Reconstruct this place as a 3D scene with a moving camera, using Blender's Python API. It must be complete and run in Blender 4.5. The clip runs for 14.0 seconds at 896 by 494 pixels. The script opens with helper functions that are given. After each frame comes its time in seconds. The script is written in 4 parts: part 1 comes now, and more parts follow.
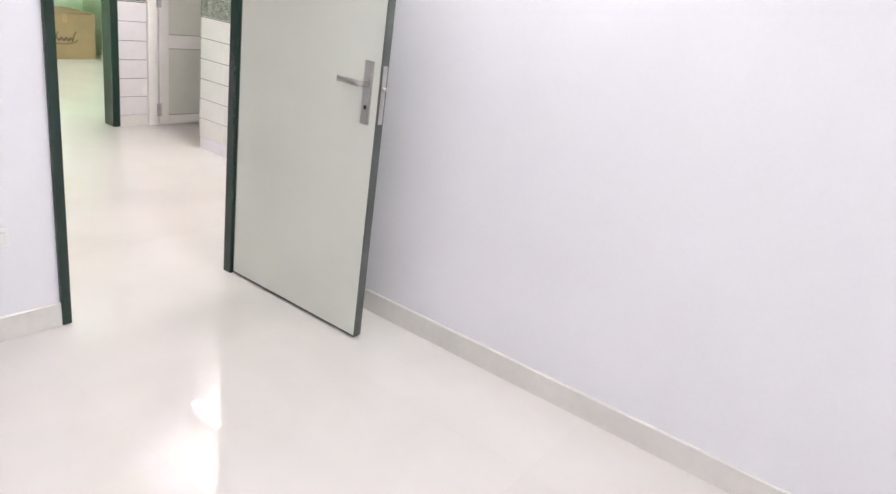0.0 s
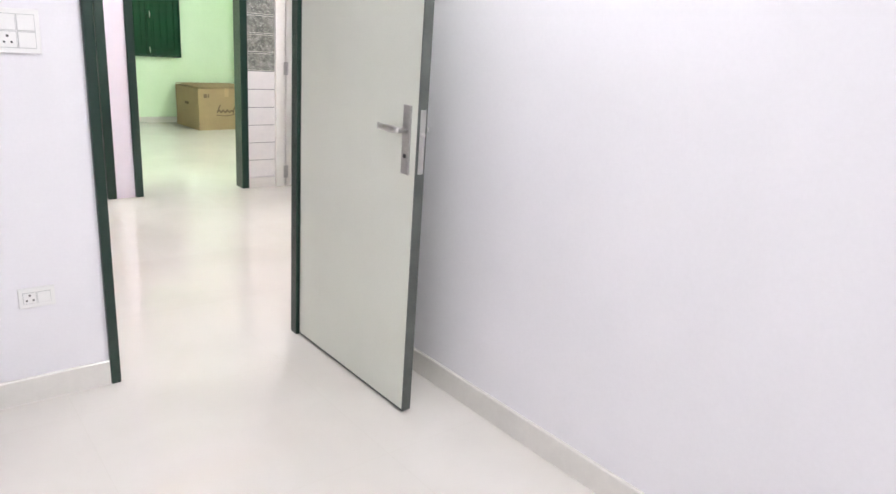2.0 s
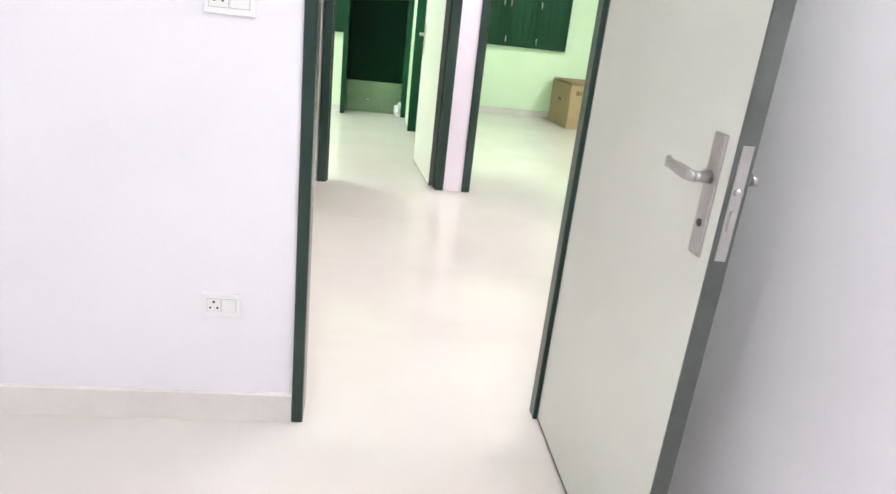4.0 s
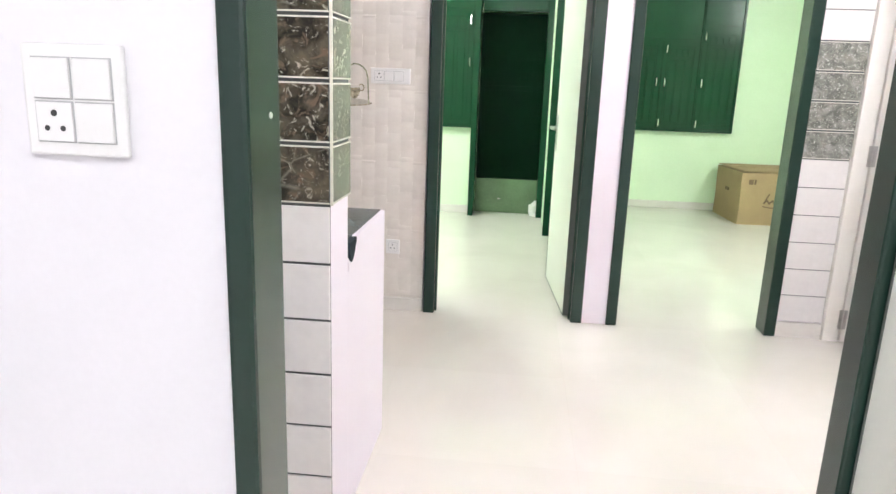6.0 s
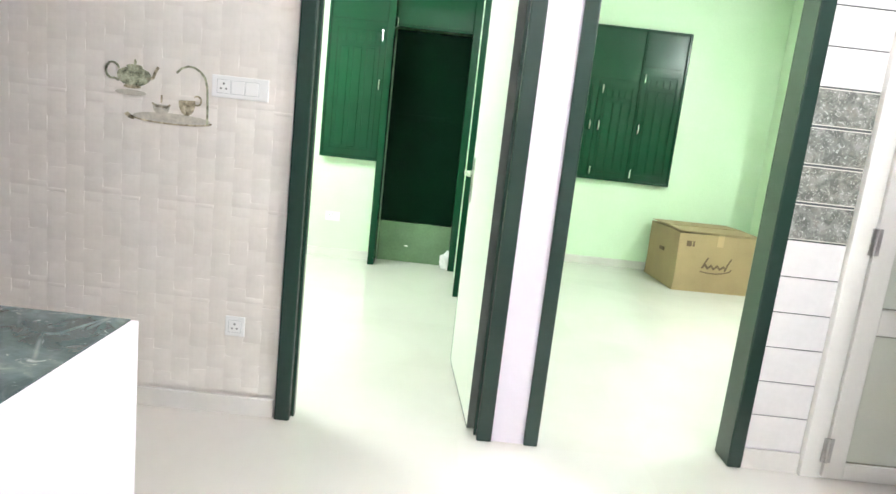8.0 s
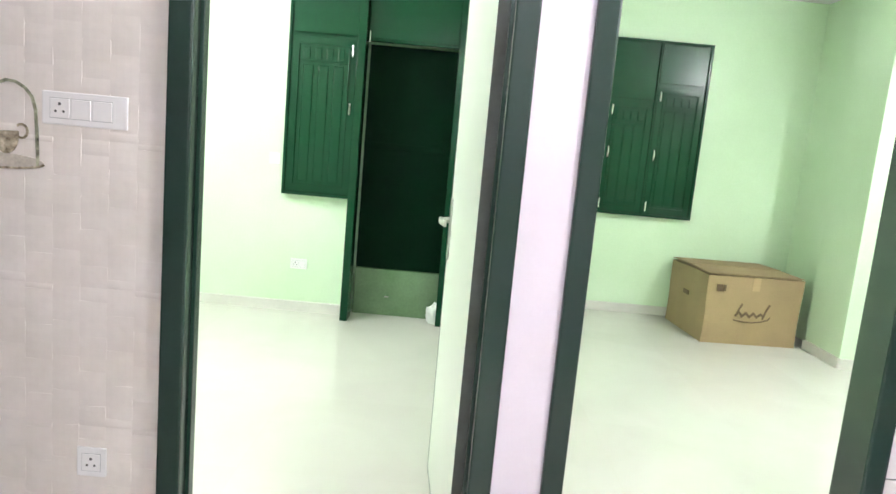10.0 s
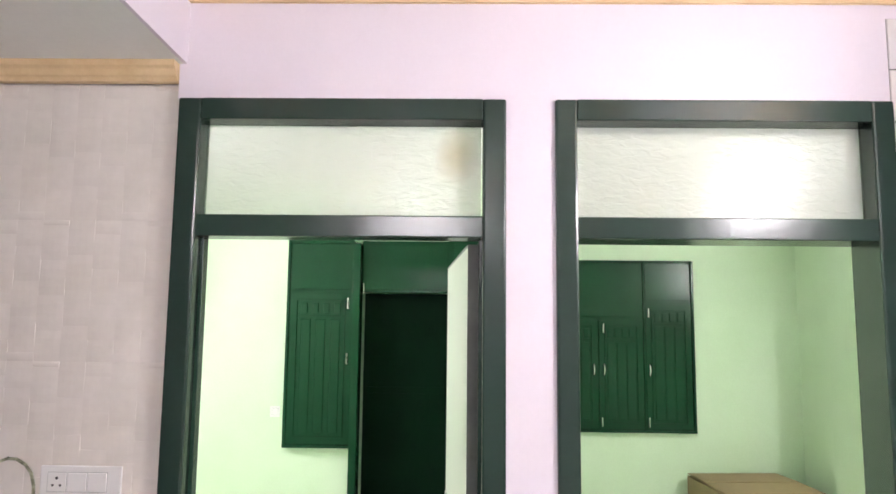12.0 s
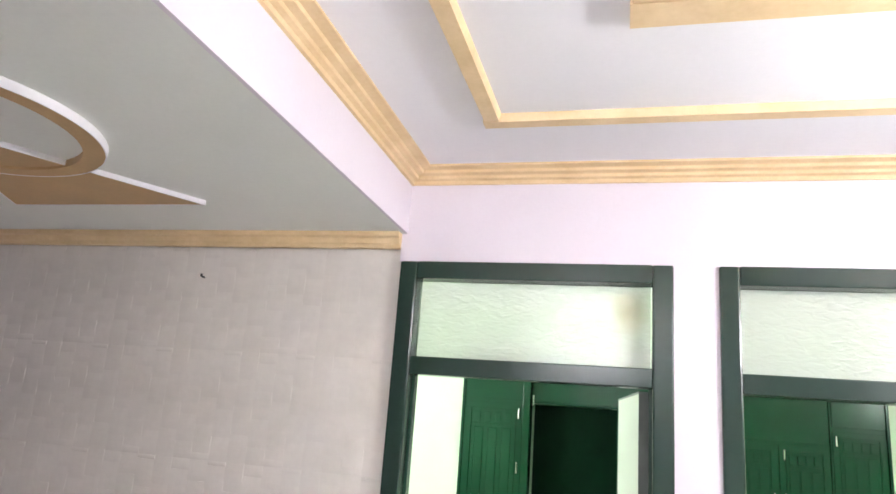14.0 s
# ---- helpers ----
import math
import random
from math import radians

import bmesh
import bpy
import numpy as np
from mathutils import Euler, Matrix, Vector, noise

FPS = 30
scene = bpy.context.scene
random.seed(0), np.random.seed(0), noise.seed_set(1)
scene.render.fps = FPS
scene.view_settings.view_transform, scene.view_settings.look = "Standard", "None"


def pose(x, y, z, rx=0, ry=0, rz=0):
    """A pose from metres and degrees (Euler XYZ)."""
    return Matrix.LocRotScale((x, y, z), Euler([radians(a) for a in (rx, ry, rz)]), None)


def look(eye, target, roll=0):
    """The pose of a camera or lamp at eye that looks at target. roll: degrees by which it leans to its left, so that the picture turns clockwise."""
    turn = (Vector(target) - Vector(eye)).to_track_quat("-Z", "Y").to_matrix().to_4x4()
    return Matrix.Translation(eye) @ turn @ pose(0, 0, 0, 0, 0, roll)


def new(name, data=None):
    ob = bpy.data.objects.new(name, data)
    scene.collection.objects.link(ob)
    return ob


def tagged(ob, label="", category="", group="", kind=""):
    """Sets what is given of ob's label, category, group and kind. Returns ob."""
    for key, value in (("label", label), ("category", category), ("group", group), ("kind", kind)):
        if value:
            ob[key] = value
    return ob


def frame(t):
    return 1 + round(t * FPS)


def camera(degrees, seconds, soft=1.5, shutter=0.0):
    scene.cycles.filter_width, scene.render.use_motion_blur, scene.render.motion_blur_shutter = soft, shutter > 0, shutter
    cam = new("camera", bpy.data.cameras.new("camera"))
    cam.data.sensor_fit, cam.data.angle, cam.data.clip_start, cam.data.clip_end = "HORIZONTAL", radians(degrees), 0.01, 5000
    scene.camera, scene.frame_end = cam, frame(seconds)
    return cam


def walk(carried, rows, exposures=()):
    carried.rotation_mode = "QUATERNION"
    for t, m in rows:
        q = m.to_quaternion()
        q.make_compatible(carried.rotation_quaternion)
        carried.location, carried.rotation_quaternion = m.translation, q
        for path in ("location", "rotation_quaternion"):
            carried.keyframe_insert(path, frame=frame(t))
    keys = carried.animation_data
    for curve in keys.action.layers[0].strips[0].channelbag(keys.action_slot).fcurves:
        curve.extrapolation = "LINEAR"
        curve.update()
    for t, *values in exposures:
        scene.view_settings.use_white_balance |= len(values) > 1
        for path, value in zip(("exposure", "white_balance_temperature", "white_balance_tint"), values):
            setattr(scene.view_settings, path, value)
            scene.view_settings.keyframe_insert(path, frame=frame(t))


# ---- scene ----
cam = camera(66.8, 14.0)
PATH = [
    (0, (-0.949, -1.555, 1.435), (0.599, -0.494, 0.743), 8.6),
    (0.5, (-0.844, -1.643, 1.468), (0.698, -0.576, 0.773), 8.9),
    (1, (-0.695, -1.729, 1.46), (0.712, -0.47, 0.802), 4.7),
    (1.5, (-0.575, -1.725, 1.427), (0.676, -0.282, 0.834), 0.7),
    (2, (-0.404, -1.654, 1.38), (0.835, -0.195, 0.799), 4.2),
    (2.5, (-0.219, -1.557, 1.349), (0.945, -0.067, 0.698), 5.3),
    (3, (-0.013, -1.4, 1.329), (1.033, 0.133, 0.584), 6.4),
    (3.3, (0.091, -1.296, 1.331), (0.978, 0.343, 0.605), 7.2),
    (3.5, (0.179, -1.216, 1.319), (0.896, 0.508, 0.602), 5.7),
    (4, (0.332, -0.944, 1.331), (0.597, 0.921, 0.66), 6.4),
    (4.2, (0.371, -0.828, 1.329), (0.513, 1.065, 0.699), 5.4),
    (6.3, (0.537, 0.327, 1.365), (0.336, 2.259, 0.892), 2.4),
    (6.5, (0.548, 0.439, 1.373), (0.355, 2.362, 0.86), 3.0),
    (6.9, (0.562, 0.693, 1.356), (0.438, 2.633, 0.887), 4.7),
    (7, (0.58, 0.755, 1.35), (0.462, 2.711, 0.95), 4.4),
    (7.5, (0.572, 1.03, 1.342), (0.492, 2.998, 0.995), 6.2),
    (8, (0.623, 1.282, 1.353), (0.657, 3.246, 0.977), 6.4),
    (8.2, (0.634, 1.401, 1.339), (0.702, 3.367, 0.979), 7.0),
    (10.3, (0.798, 2.254, 1.389), (0.78, 4.231, 1.088), 4.2),
    (10.5, (0.82, 2.258, 1.421), (0.807, 4.235, 1.119), 2.6),
    (11, (0.814, 2.283, 1.526), (0.825, 4.277, 1.373), 0.6),
    (11.5, (0.823, 2.217, 1.685), (0.85, 4.214, 1.787), 1.4),
    (12, (0.817, 2.123, 1.809), (0.784, 4.11, 2.036), 0.6),
    (12.5, (0.809, 1.986, 1.891), (0.542, 3.94, 2.224), 3.5),
    (13, (0.783, 1.852, 1.901), (0.462, 3.773, 2.354), 5.1),
    (13.5, (0.764, 1.741, 1.926), (0.414, 3.663, 2.354), 5.0),
    (14, (0.799, 1.723, 1.931), (0.29, 3.599, 2.402), 4.3),
]
walk(cam, [(t, look(eye, target, roll)) for t, eye, target, roll in PATH], exposures=[
    (0.0, 1.71, 6500, 10), (3.0, 1.74, 6500, 9), (4.2, 1.88, 6500, 9), (6.5, 1.86, 6500, 8), (7.0, 2.05, 6450, 7), (8.2, 2.1, 6250, 2),
    (10.5, 1.7, 6350, 12), (11.5, 1.50, 6500, 15), (12.0, 1.49, 6600, 15), (12.5, 1.51, 6550, 13), (13.0, 1.62, 6400, 8), (14.0, 1.68, 6400, 9)])


# ---- light ----
world = bpy.data.worlds.new("night")
world.use_nodes = True
world.node_tree.nodes["Background"].inputs[0].default_value = (0.6, 0.7, 0.9, 1)
world.node_tree.nodes["Background"].inputs[1].default_value = 0.02
scene.world = world


# ---- materials ----
def node_mat(name):
    m = bpy.data.materials.new(name)
    m.use_nodes = True
    return m, m.node_tree.nodes, m.node_tree.links, m.node_tree.nodes["Principled BSDF"]


def surface(name, base, rough=0.5, vary=0.06, scale=3.0, fine=60.0, bump=0.05, metal=0.0, spec=0.5, tint=None, coat=0.0):
    """Paint, wood, stone: two scales of variation in colour and roughness, and a fine relief."""
    m, n, l, b = node_mat(name)
    co = n.new("ShaderNodeTexCoord")
    big, small = n.new("ShaderNodeTexNoise"), n.new("ShaderNodeTexNoise")
    big.inputs["Scale"].default_value, big.inputs["Detail"].default_value = scale, 5
    small.inputs["Scale"].default_value, small.inputs["Detail"].default_value = fine, 4
    mix, ramp = n.new("ShaderNodeMath"), n.new("ShaderNodeValToRGB")
    mix.operation = "ADD"
    half = n.new("ShaderNodeMath")
    half.operation, half.inputs[1].default_value = "MULTIPLY", 0.35
    tint = tint or base
    ramp.color_ramp.elements[0].position, ramp.color_ramp.elements[1].position = 0.45, 0.9
    ramp.color_ramp.elements[0].color = (*[c * (1 - vary) for c in base], 1)
    ramp.color_ramp.elements[1].color = (*[min(1, c * (1 + vary)) for c in tint], 1)
    for t in (big, small):
        l.new(co.outputs["Object"], t.inputs["Vector"])
    l.new(big.outputs[0], mix.inputs[0])
    l.new(small.outputs[0], half.inputs[0])
    l.new(half.outputs[0], mix.inputs[1])
    l.new(mix.outputs[0], ramp.inputs[0])
    l.new(ramp.outputs[0], b.inputs["Base Color"])
    rr = n.new("ShaderNodeMapRange")
    rr.inputs[3].default_value, rr.inputs[4].default_value = max(0.02, rough * 0.85), min(1, rough * 1.15)
    l.new(big.outputs[0], rr.inputs[0])
    l.new(rr.outputs[0], b.inputs["Roughness"])
    if bump:
        bp = n.new("ShaderNodeBump")
        bp.inputs["Strength"].default_value, bp.inputs["Distance"].default_value = bump, 0.004
        l.new(small.outputs[0], bp.inputs["Height"])
        l.new(bp.outputs[0], b.inputs["Normal"])
    b.inputs["Metallic"].default_value, b.inputs["Specular IOR Level"].default_value = metal, spec
    b.inputs["Coat Weight"].default_value, b.inputs["Coat Roughness"].default_value = coat, 0.08
    return m


def stone_tile(name, dark, mid, warm, vein, rough=0.12, scale=9.0, flecks=0.62):
    """Polished mottled stone print: clouds of two browns, torn pale flecks and a few veins, different on each tile."""
    m, n, l, b = node_mat(name)
    co, info, add = n.new("ShaderNodeTexCoord"), n.new("ShaderNodeObjectInfo"), n.new("ShaderNodeVectorMath")
    add.operation = "ADD"
    spread = n.new("ShaderNodeVectorMath")
    spread.operation, spread.inputs[3].default_value = "SCALE", 40
    l.new(info.outputs["Random"], spread.inputs[0])
    l.new(co.outputs["Object"], add.inputs[0])
    l.new(spread.outputs[0], add.inputs[1])

    def cloud(size, detail, torn, low, high):
        t, r = n.new("ShaderNodeTexNoise"), n.new("ShaderNodeMapRange")
        t.inputs["Scale"].default_value, t.inputs["Detail"].default_value, t.inputs["Distortion"].default_value = size, detail, torn
        t.inputs["Roughness"].default_value = 0.62
        r.inputs[1].default_value, r.inputs[2].default_value = low, high
        l.new(add.outputs[0], t.inputs["Vector"])
        l.new(t.outputs[0], r.inputs[0])
        return r.outputs[0]

    def blend(amount, under, colour):
        x = n.new("ShaderNodeMix")
        x.data_type = "RGBA"
        x.inputs[7].default_value = (*colour, 1)
        l.new(amount, x.inputs[0])
        if isinstance(under, tuple):
            x.inputs[6].default_value = (*under, 1)
        else:
            l.new(under, x.inputs[6])
        return x.outputs[2]

    colour = blend(cloud(scale, 6, 0.6, 0.42, 0.66), dark, mid)
    colour = blend(cloud(scale * 1.7, 4, 1.2, 0.54, 0.66), colour, warm)
    torn = n.new("ShaderNodeMath")
    torn.operation, torn.inputs[1].default_value = "MULTIPLY", 0.8
    l.new(cloud(scale * 2.1, 7, 2.6, flecks, flecks + 0.07), torn.inputs[0])
    colour = blend(torn.outputs[0], colour, vein)
    cells = n.new("ShaderNodeTexVoronoi")
    cells.feature = "DISTANCE_TO_EDGE"
    cells.inputs["Scale"].default_value = scale * 0.9
    line, gate = n.new("ShaderNodeMapRange"), n.new("ShaderNodeMath")
    line.inputs[1].default_value, line.inputs[2].default_value, line.inputs[3].default_value, line.inputs[4].default_value = 0.0, 0.035, 0.32, 0.0
    gate.operation = "MULTIPLY"
    l.new(add.outputs[0], cells.inputs["Vector"])
    l.new(cells.outputs["Distance"], line.inputs[0])
    l.new(line.outputs[0], gate.inputs[0])
    l.new(cloud(scale * 0.8, 3, 0.3, 0.5, 0.62), gate.inputs[1])
    colour = blend(gate.outputs[0], colour, vein)
    l.new(colour, b.inputs["Base Color"])
    b.inputs["Roughness"].default_value = rough
    return m


def floor_mat(name):
    """Cream vitrified tiles, 0.8 m, polished, with hairline joints."""
    m, n, l, b = node_mat(name)
    co = n.new("ShaderNodeTexCoord")
    brick, cloud, grain = n.new("ShaderNodeTexBrick"), n.new("ShaderNodeTexNoise"), n.new("ShaderNodeTexNoise")
    brick.offset = 0
    brick.inputs["Scale"].default_value = 1
    brick.inputs["Brick Width"].default_value, brick.inputs["Row Height"].default_value = 0.8, 0.8
    brick.inputs["Mortar Size"].default_value, brick.inputs["Mortar Smooth"].default_value = 0.0008, 0.3
    brick.inputs["Color1"].default_value, brick.inputs["Color2"].default_value = (1, 1, 1, 1), (0.97, 0.965, 0.96, 1)
    brick.inputs["Mortar"].default_value = (0.93, 0.92, 0.9, 1)
    cloud.inputs["Scale"].default_value, cloud.inputs["Detail"].default_value, cloud.inputs["Distortion"].default_value = 1.6, 7, 0.8
    grain.inputs["Scale"].default_value, grain.inputs["Detail"].default_value = 30, 4
    ramp, mul = n.new("ShaderNodeValToRGB"), n.new("ShaderNodeMix")
    ramp.color_ramp.elements[0].position, ramp.color_ramp.elements[1].position = 0.3, 0.75
    ramp.color_ramp.elements[0].color, ramp.color_ramp.elements[1].color = FLOOR_A, FLOOR_B
    mul.data_type, mul.blend_type = "RGBA", "MULTIPLY"
    mul.inputs[0].default_value = 1
    for t in (brick, cloud, grain):
        l.new(co.outputs["Object"], t.inputs["Vector"])
    l.new(cloud.outputs[0], ramp.inputs[0])
    l.new(ramp.outputs[0], mul.inputs[6])
    l.new(brick.outputs["Color"], mul.inputs[7])
    l.new(mul.outputs[2], b.inputs["Base Color"])
    rr = n.new("ShaderNodeMapRange")
    rr.inputs[3].default_value, rr.inputs[4].default_value = 0.018, 0.045
    l.new(grain.outputs[0], rr.inputs[0])
    l.new(rr.outputs[0], b.inputs["Roughness"])
    bp = n.new("ShaderNodeBump")
    bp.inputs["Strength"].default_value, bp.inputs["Distance"].default_value = 0.012, 0.01
    l.new(cloud.outputs[0], bp.inputs["Height"])
    l.new(bp.outputs[0], b.inputs["Normal"])
    return m


def glow(name, colour, strength):
    m, n, l, b = node_mat(name)
    b.inputs["Base Color"].default_value = (0.9, 0.9, 0.9, 1)
    b.inputs["Emission Color"].default_value, b.inputs["Emission Strength"].default_value = (*colour, 1), strength
    return m


def glass_mat(name):
    """Rippled obscure glass, glossy in front, lit through."""
    m, n, l, b = node_mat(name)
    co, wave = n.new("ShaderNodeTexCoord"), n.new("ShaderNodeTexNoise")
    mp = n.new("ShaderNodeMapping")
    mp.inputs["Scale"].default_value = (26, 26, 60)
    wave.inputs["Scale"].default_value, wave.inputs["Detail"].default_value, wave.inputs["Distortion"].default_value = 1, 3, 0.6
    bp = n.new("ShaderNodeBump")
    bp.inputs["Strength"].default_value, bp.inputs["Distance"].default_value = 0.45, 0.006
    l.new(co.outputs["Object"], mp.inputs[0])
    l.new(mp.outputs[0], wave.inputs["Vector"])
    l.new(wave.outputs[0], bp.inputs["Height"])
    l.new(bp.outputs[0], b.inputs["Normal"])
    b.inputs["Base Color"].default_value = (0.78, 0.81, 0.75, 1)
    b.inputs["Transmission Weight"].default_value, b.inputs["Roughness"].default_value = 0.6, 0.09
    b.inputs["IOR"].default_value = 1.5
    return m


FLOOR_A, FLOOR_B = (0.65, 0.615, 0.575, 1), (0.71, 0.675, 0.635, 1)
WHITE = surface("white_wall_paint", (0.80, 0.78, 0.81), 0.55, 0.03, 1.2, 90, 0.06)
LOBBY = surface("lobby_wall_paint", (0.77, 0.71, 0.78), 0.5, 0.03, 1.2, 90, 0.06)
GREEN = surface("green_wall_paint", (0.675, 0.825, 0.60), 0.5, 0.04, 1.1, 80, 0.08, tint=(0.72, 0.85, 0.66))
CEIL = surface("ceiling_paint", (0.85, 0.825, 0.85), 0.7, 0.03, 1.5, 70, 0.05)
SOFFIT = surface("kitchen_soffit_paint", (0.84, 0.85, 0.815), 0.65, 0.04, 2, 70, 0.05)
ORANGE = surface("ochre_moulding_paint", (0.74, 0.53, 0.28), 0.45, 0.05, 9, 60, 0.1, tint=(0.79, 0.60, 0.36))
BROWN = surface("brown_relief_paint", (0.55, 0.36, 0.18), 0.6, 0.08, 6, 60, 0.1)
FLOOR = floor_mat("polished_cream_tile")
SKIRT = surface("skirting_tile", (0.73, 0.70, 0.66), 0.2, 0.06, 4, 40, 0.03)
FRAME = surface("dark_green_frame_paint", (0.014, 0.034, 0.025), 0.2, 0.08, 2.4, 70, 0.02)
CUPBOARD = surface("dark_green_laminate", (0.0045, 0.042, 0.018), 0.22, 0.12, 2, 50, 0.03, spec=0.22)
LEAF = surface("grey_green_laminate", (0.71, 0.725, 0.65), 0.35, 0.04, 2, 120, 0.05)
LEAFEDGE = surface("dark_leaf_edge", (0.09, 0.10, 0.09), 0.4, 0.2, 9, 70, 0.1)
CREAMPANEL = surface("pale_green_panel", (0.67, 0.68, 0.59), 0.4, 0.04, 3, 80, 0.05)
CREAM = surface("cream_door_paint", (0.84, 0.82, 0.77), 0.35, 0.04, 5, 60, 0.08)
GAPLINE = surface("dark_gap_line", (0.30, 0.29, 0.23), 0.5, 0.2, 12, 60, 0.1)
STEEL = surface("brushed_steel", (0.55, 0.54, 0.52), 0.3, 0.1, 20, 200, 0.05, metal=1.0)
PLASTIC = surface("white_switch_plastic", (0.82, 0.81, 0.80), 0.3, 0.02, 10, 90, 0.0)
HOLE = surface("dark_socket_hole", (0.05, 0.05, 0.05), 0.6, 0.1, 10, 90, 0.0)
BLUSHTILE = surface("pale_glazed_tile", (0.76, 0.73, 0.72), 0.18, 0.05, 5, 40, 0.03)
GROUT = surface("dark_groove_line", (0.06, 0.07, 0.07), 0.6, 0.2, 8, 60, 0.1)
PALELINE = surface("ivory_listello", (0.70, 0.68, 0.60), 0.25, 0.05, 8, 60, 0.05)
MARBLE = stone_tile("brown_marble_tile", (0.018, 0.015, 0.011), (0.105, 0.088, 0.058), (0.13, 0.092, 0.06), (0.42, 0.39, 0.31), 0.08, 13.5, 0.575)
# the marble print again, in paler and greyer colours, for the lobby walls
PALERMARBLE = stone_tile("paler_marble_tile", (0.13, 0.135, 0.12), (0.32, 0.32, 0.29), (0.22, 0.21, 0.18), (0.62, 0.62, 0.57), 0.08, 20.0, 0.56)
GRANITE = stone_tile("grey_green_granite", (0.05, 0.075, 0.075), (0.14, 0.18, 0.17), (0.09, 0.11, 0.11), (0.40, 0.43, 0.41), 0.15, 8.0, 0.62)
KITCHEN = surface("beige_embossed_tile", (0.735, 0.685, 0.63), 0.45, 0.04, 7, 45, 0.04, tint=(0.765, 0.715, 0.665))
CARD = surface("brown_cardboard", (0.34, 0.24, 0.13), 0.8, 0.1, 4, 90, 0.15)
INK = surface("dark_print", (0.14, 0.09, 0.05), 0.8, 0.1, 9, 90, 0.0)
TAPE = surface("packing_tape", (0.44, 0.30, 0.16), 0.3, 0.05, 9, 90, 0.0)
GLASS = glass_mat("rippled_glass")


def patch_mat(name):
    """A brown patch, thinning out to nothing at its edge."""
    m, n, l, b = node_mat(name)
    co, wave, ball = n.new("ShaderNodeTexCoord"), n.new("ShaderNodeTexNoise"), n.new("ShaderNodeTexGradient")
    mp, mul, cap = n.new("ShaderNodeMapping"), n.new("ShaderNodeMath"), n.new("ShaderNodeMath")
    mp.inputs["Location"].default_value, mp.inputs["Scale"].default_value = (-1, 0, -1), (2, 0, 2)
    ball.gradient_type = "SPHERICAL"
    wave.inputs["Scale"].default_value, wave.inputs["Detail"].default_value = 5, 5
    mul.operation, cap.operation, cap.inputs[1].default_value = "MULTIPLY", "MULTIPLY", 0.55
    l.new(co.outputs["Generated"], mp.inputs[0])
    l.new(mp.outputs[0], ball.inputs[0])
    l.new(co.outputs["Generated"], wave.inputs["Vector"])
    l.new(ball.outputs[1], mul.inputs[0])
    l.new(wave.outputs[0], mul.inputs[1])
    l.new(mul.outputs[0], cap.inputs[0])
    l.new(cap.outputs[0], b.inputs["Alpha"])
    b.inputs["Base Color"].default_value, b.inputs["Roughness"].default_value = (0.62, 0.43, 0.15, 1), 0.6
    return m


BROWNPATCH = patch_mat("brown_fading_patch")
LAMP = glow("led_tube", (0.965, 0.955, 1.0), 150)
FILLB = glow("fill_tube_bedroom", (0.955, 0.97, 1.0), 25)
FILLC = glow("fill_tube_far_wall", (0.955, 0.97, 1.0), 14)
LAMPW = glow("led_tube_weak", (0.965, 0.955, 1.0), 76)
LAMPG = glow("led_tube_green_room", (0.97, 0.98, 1.0), 138)
LAMPR = glow("led_tube_second_room", (0.97, 0.98, 1.0), 158)
FILLPANEL = glow("fill_panel", (0.955, 0.97, 1.0), 49)


# ---- building helpers ----
def box(bm, x0, x1, y0, y1, z0, z1, bevel=0.0):
    g = bmesh.ops.create_cube(bm, size=1)
    for v in g["verts"]:
        v.co = Vector(((x0 + x1) / 2 + v.co.x * (x1 - x0), (y0 + y1) / 2 + v.co.y * (y1 - y0), (z0 + z1) / 2 + v.co.z * (z1 - z0)))
    if bevel:
        edges = {e for v in g["verts"] for e in v.link_edges}
        bmesh.ops.bevel(bm, geom=list(edges), offset=bevel, segments=2, affect="EDGES", profile=0.6)
    return bm


def boxes(*rows, bevel=0.0):
    bm = bmesh.new()
    for r in rows:
        box(bm, *r, bevel=bevel)
    return bm


def rod(bm, points, radius, sides=10):
    """A round bar along a line of points."""
    rings = []
    pts = [Vector(p) for p in points]
    for i, p in enumerate(pts):
        d = (pts[min(i + 1, len(pts) - 1)] - pts[max(i - 1, 0)]).normalized()
        a = d.orthogonal().normalized()
        if i and abs(d.dot(last)) < 0.99:
            a = (last - d * last.dot(d)).normalized()
        elif i:
            a = (a_last - d * a_last.dot(d)).normalized()
        a_last, last = a, d
        c = d.cross(a)
        r = radius[i] if isinstance(radius, (list, tuple)) else radius
        rings.append([bm.verts.new(p + (a * math.cos(2 * math.pi * k / sides) + c * math.sin(2 * math.pi * k / sides)) * r) for k in range(sides)])
    for q, s in zip(rings, rings[1:]):
        for k in range(sides):
            bm.faces.new((q[k], q[(k + 1) % sides], s[(k + 1) % sides], s[k]))
    bm.faces.new(rings[0][::-1])
    bm.faces.new(rings[-1])
    return bm


def prism(bm, outline, z0, z1):
    """An outline in x and y raised from z0 to z1."""
    low = [bm.verts.new((x, y, z0)) for x, y in outline]
    up = [bm.verts.new((x, y, z1)) for x, y in outline]
    n = len(low)
    bm.faces.new(low[::-1])
    bm.faces.new(up)
    for i in range(n):
        bm.faces.new((low[i], low[(i + 1) % n], up[(i + 1) % n], up[i]))
    return bm


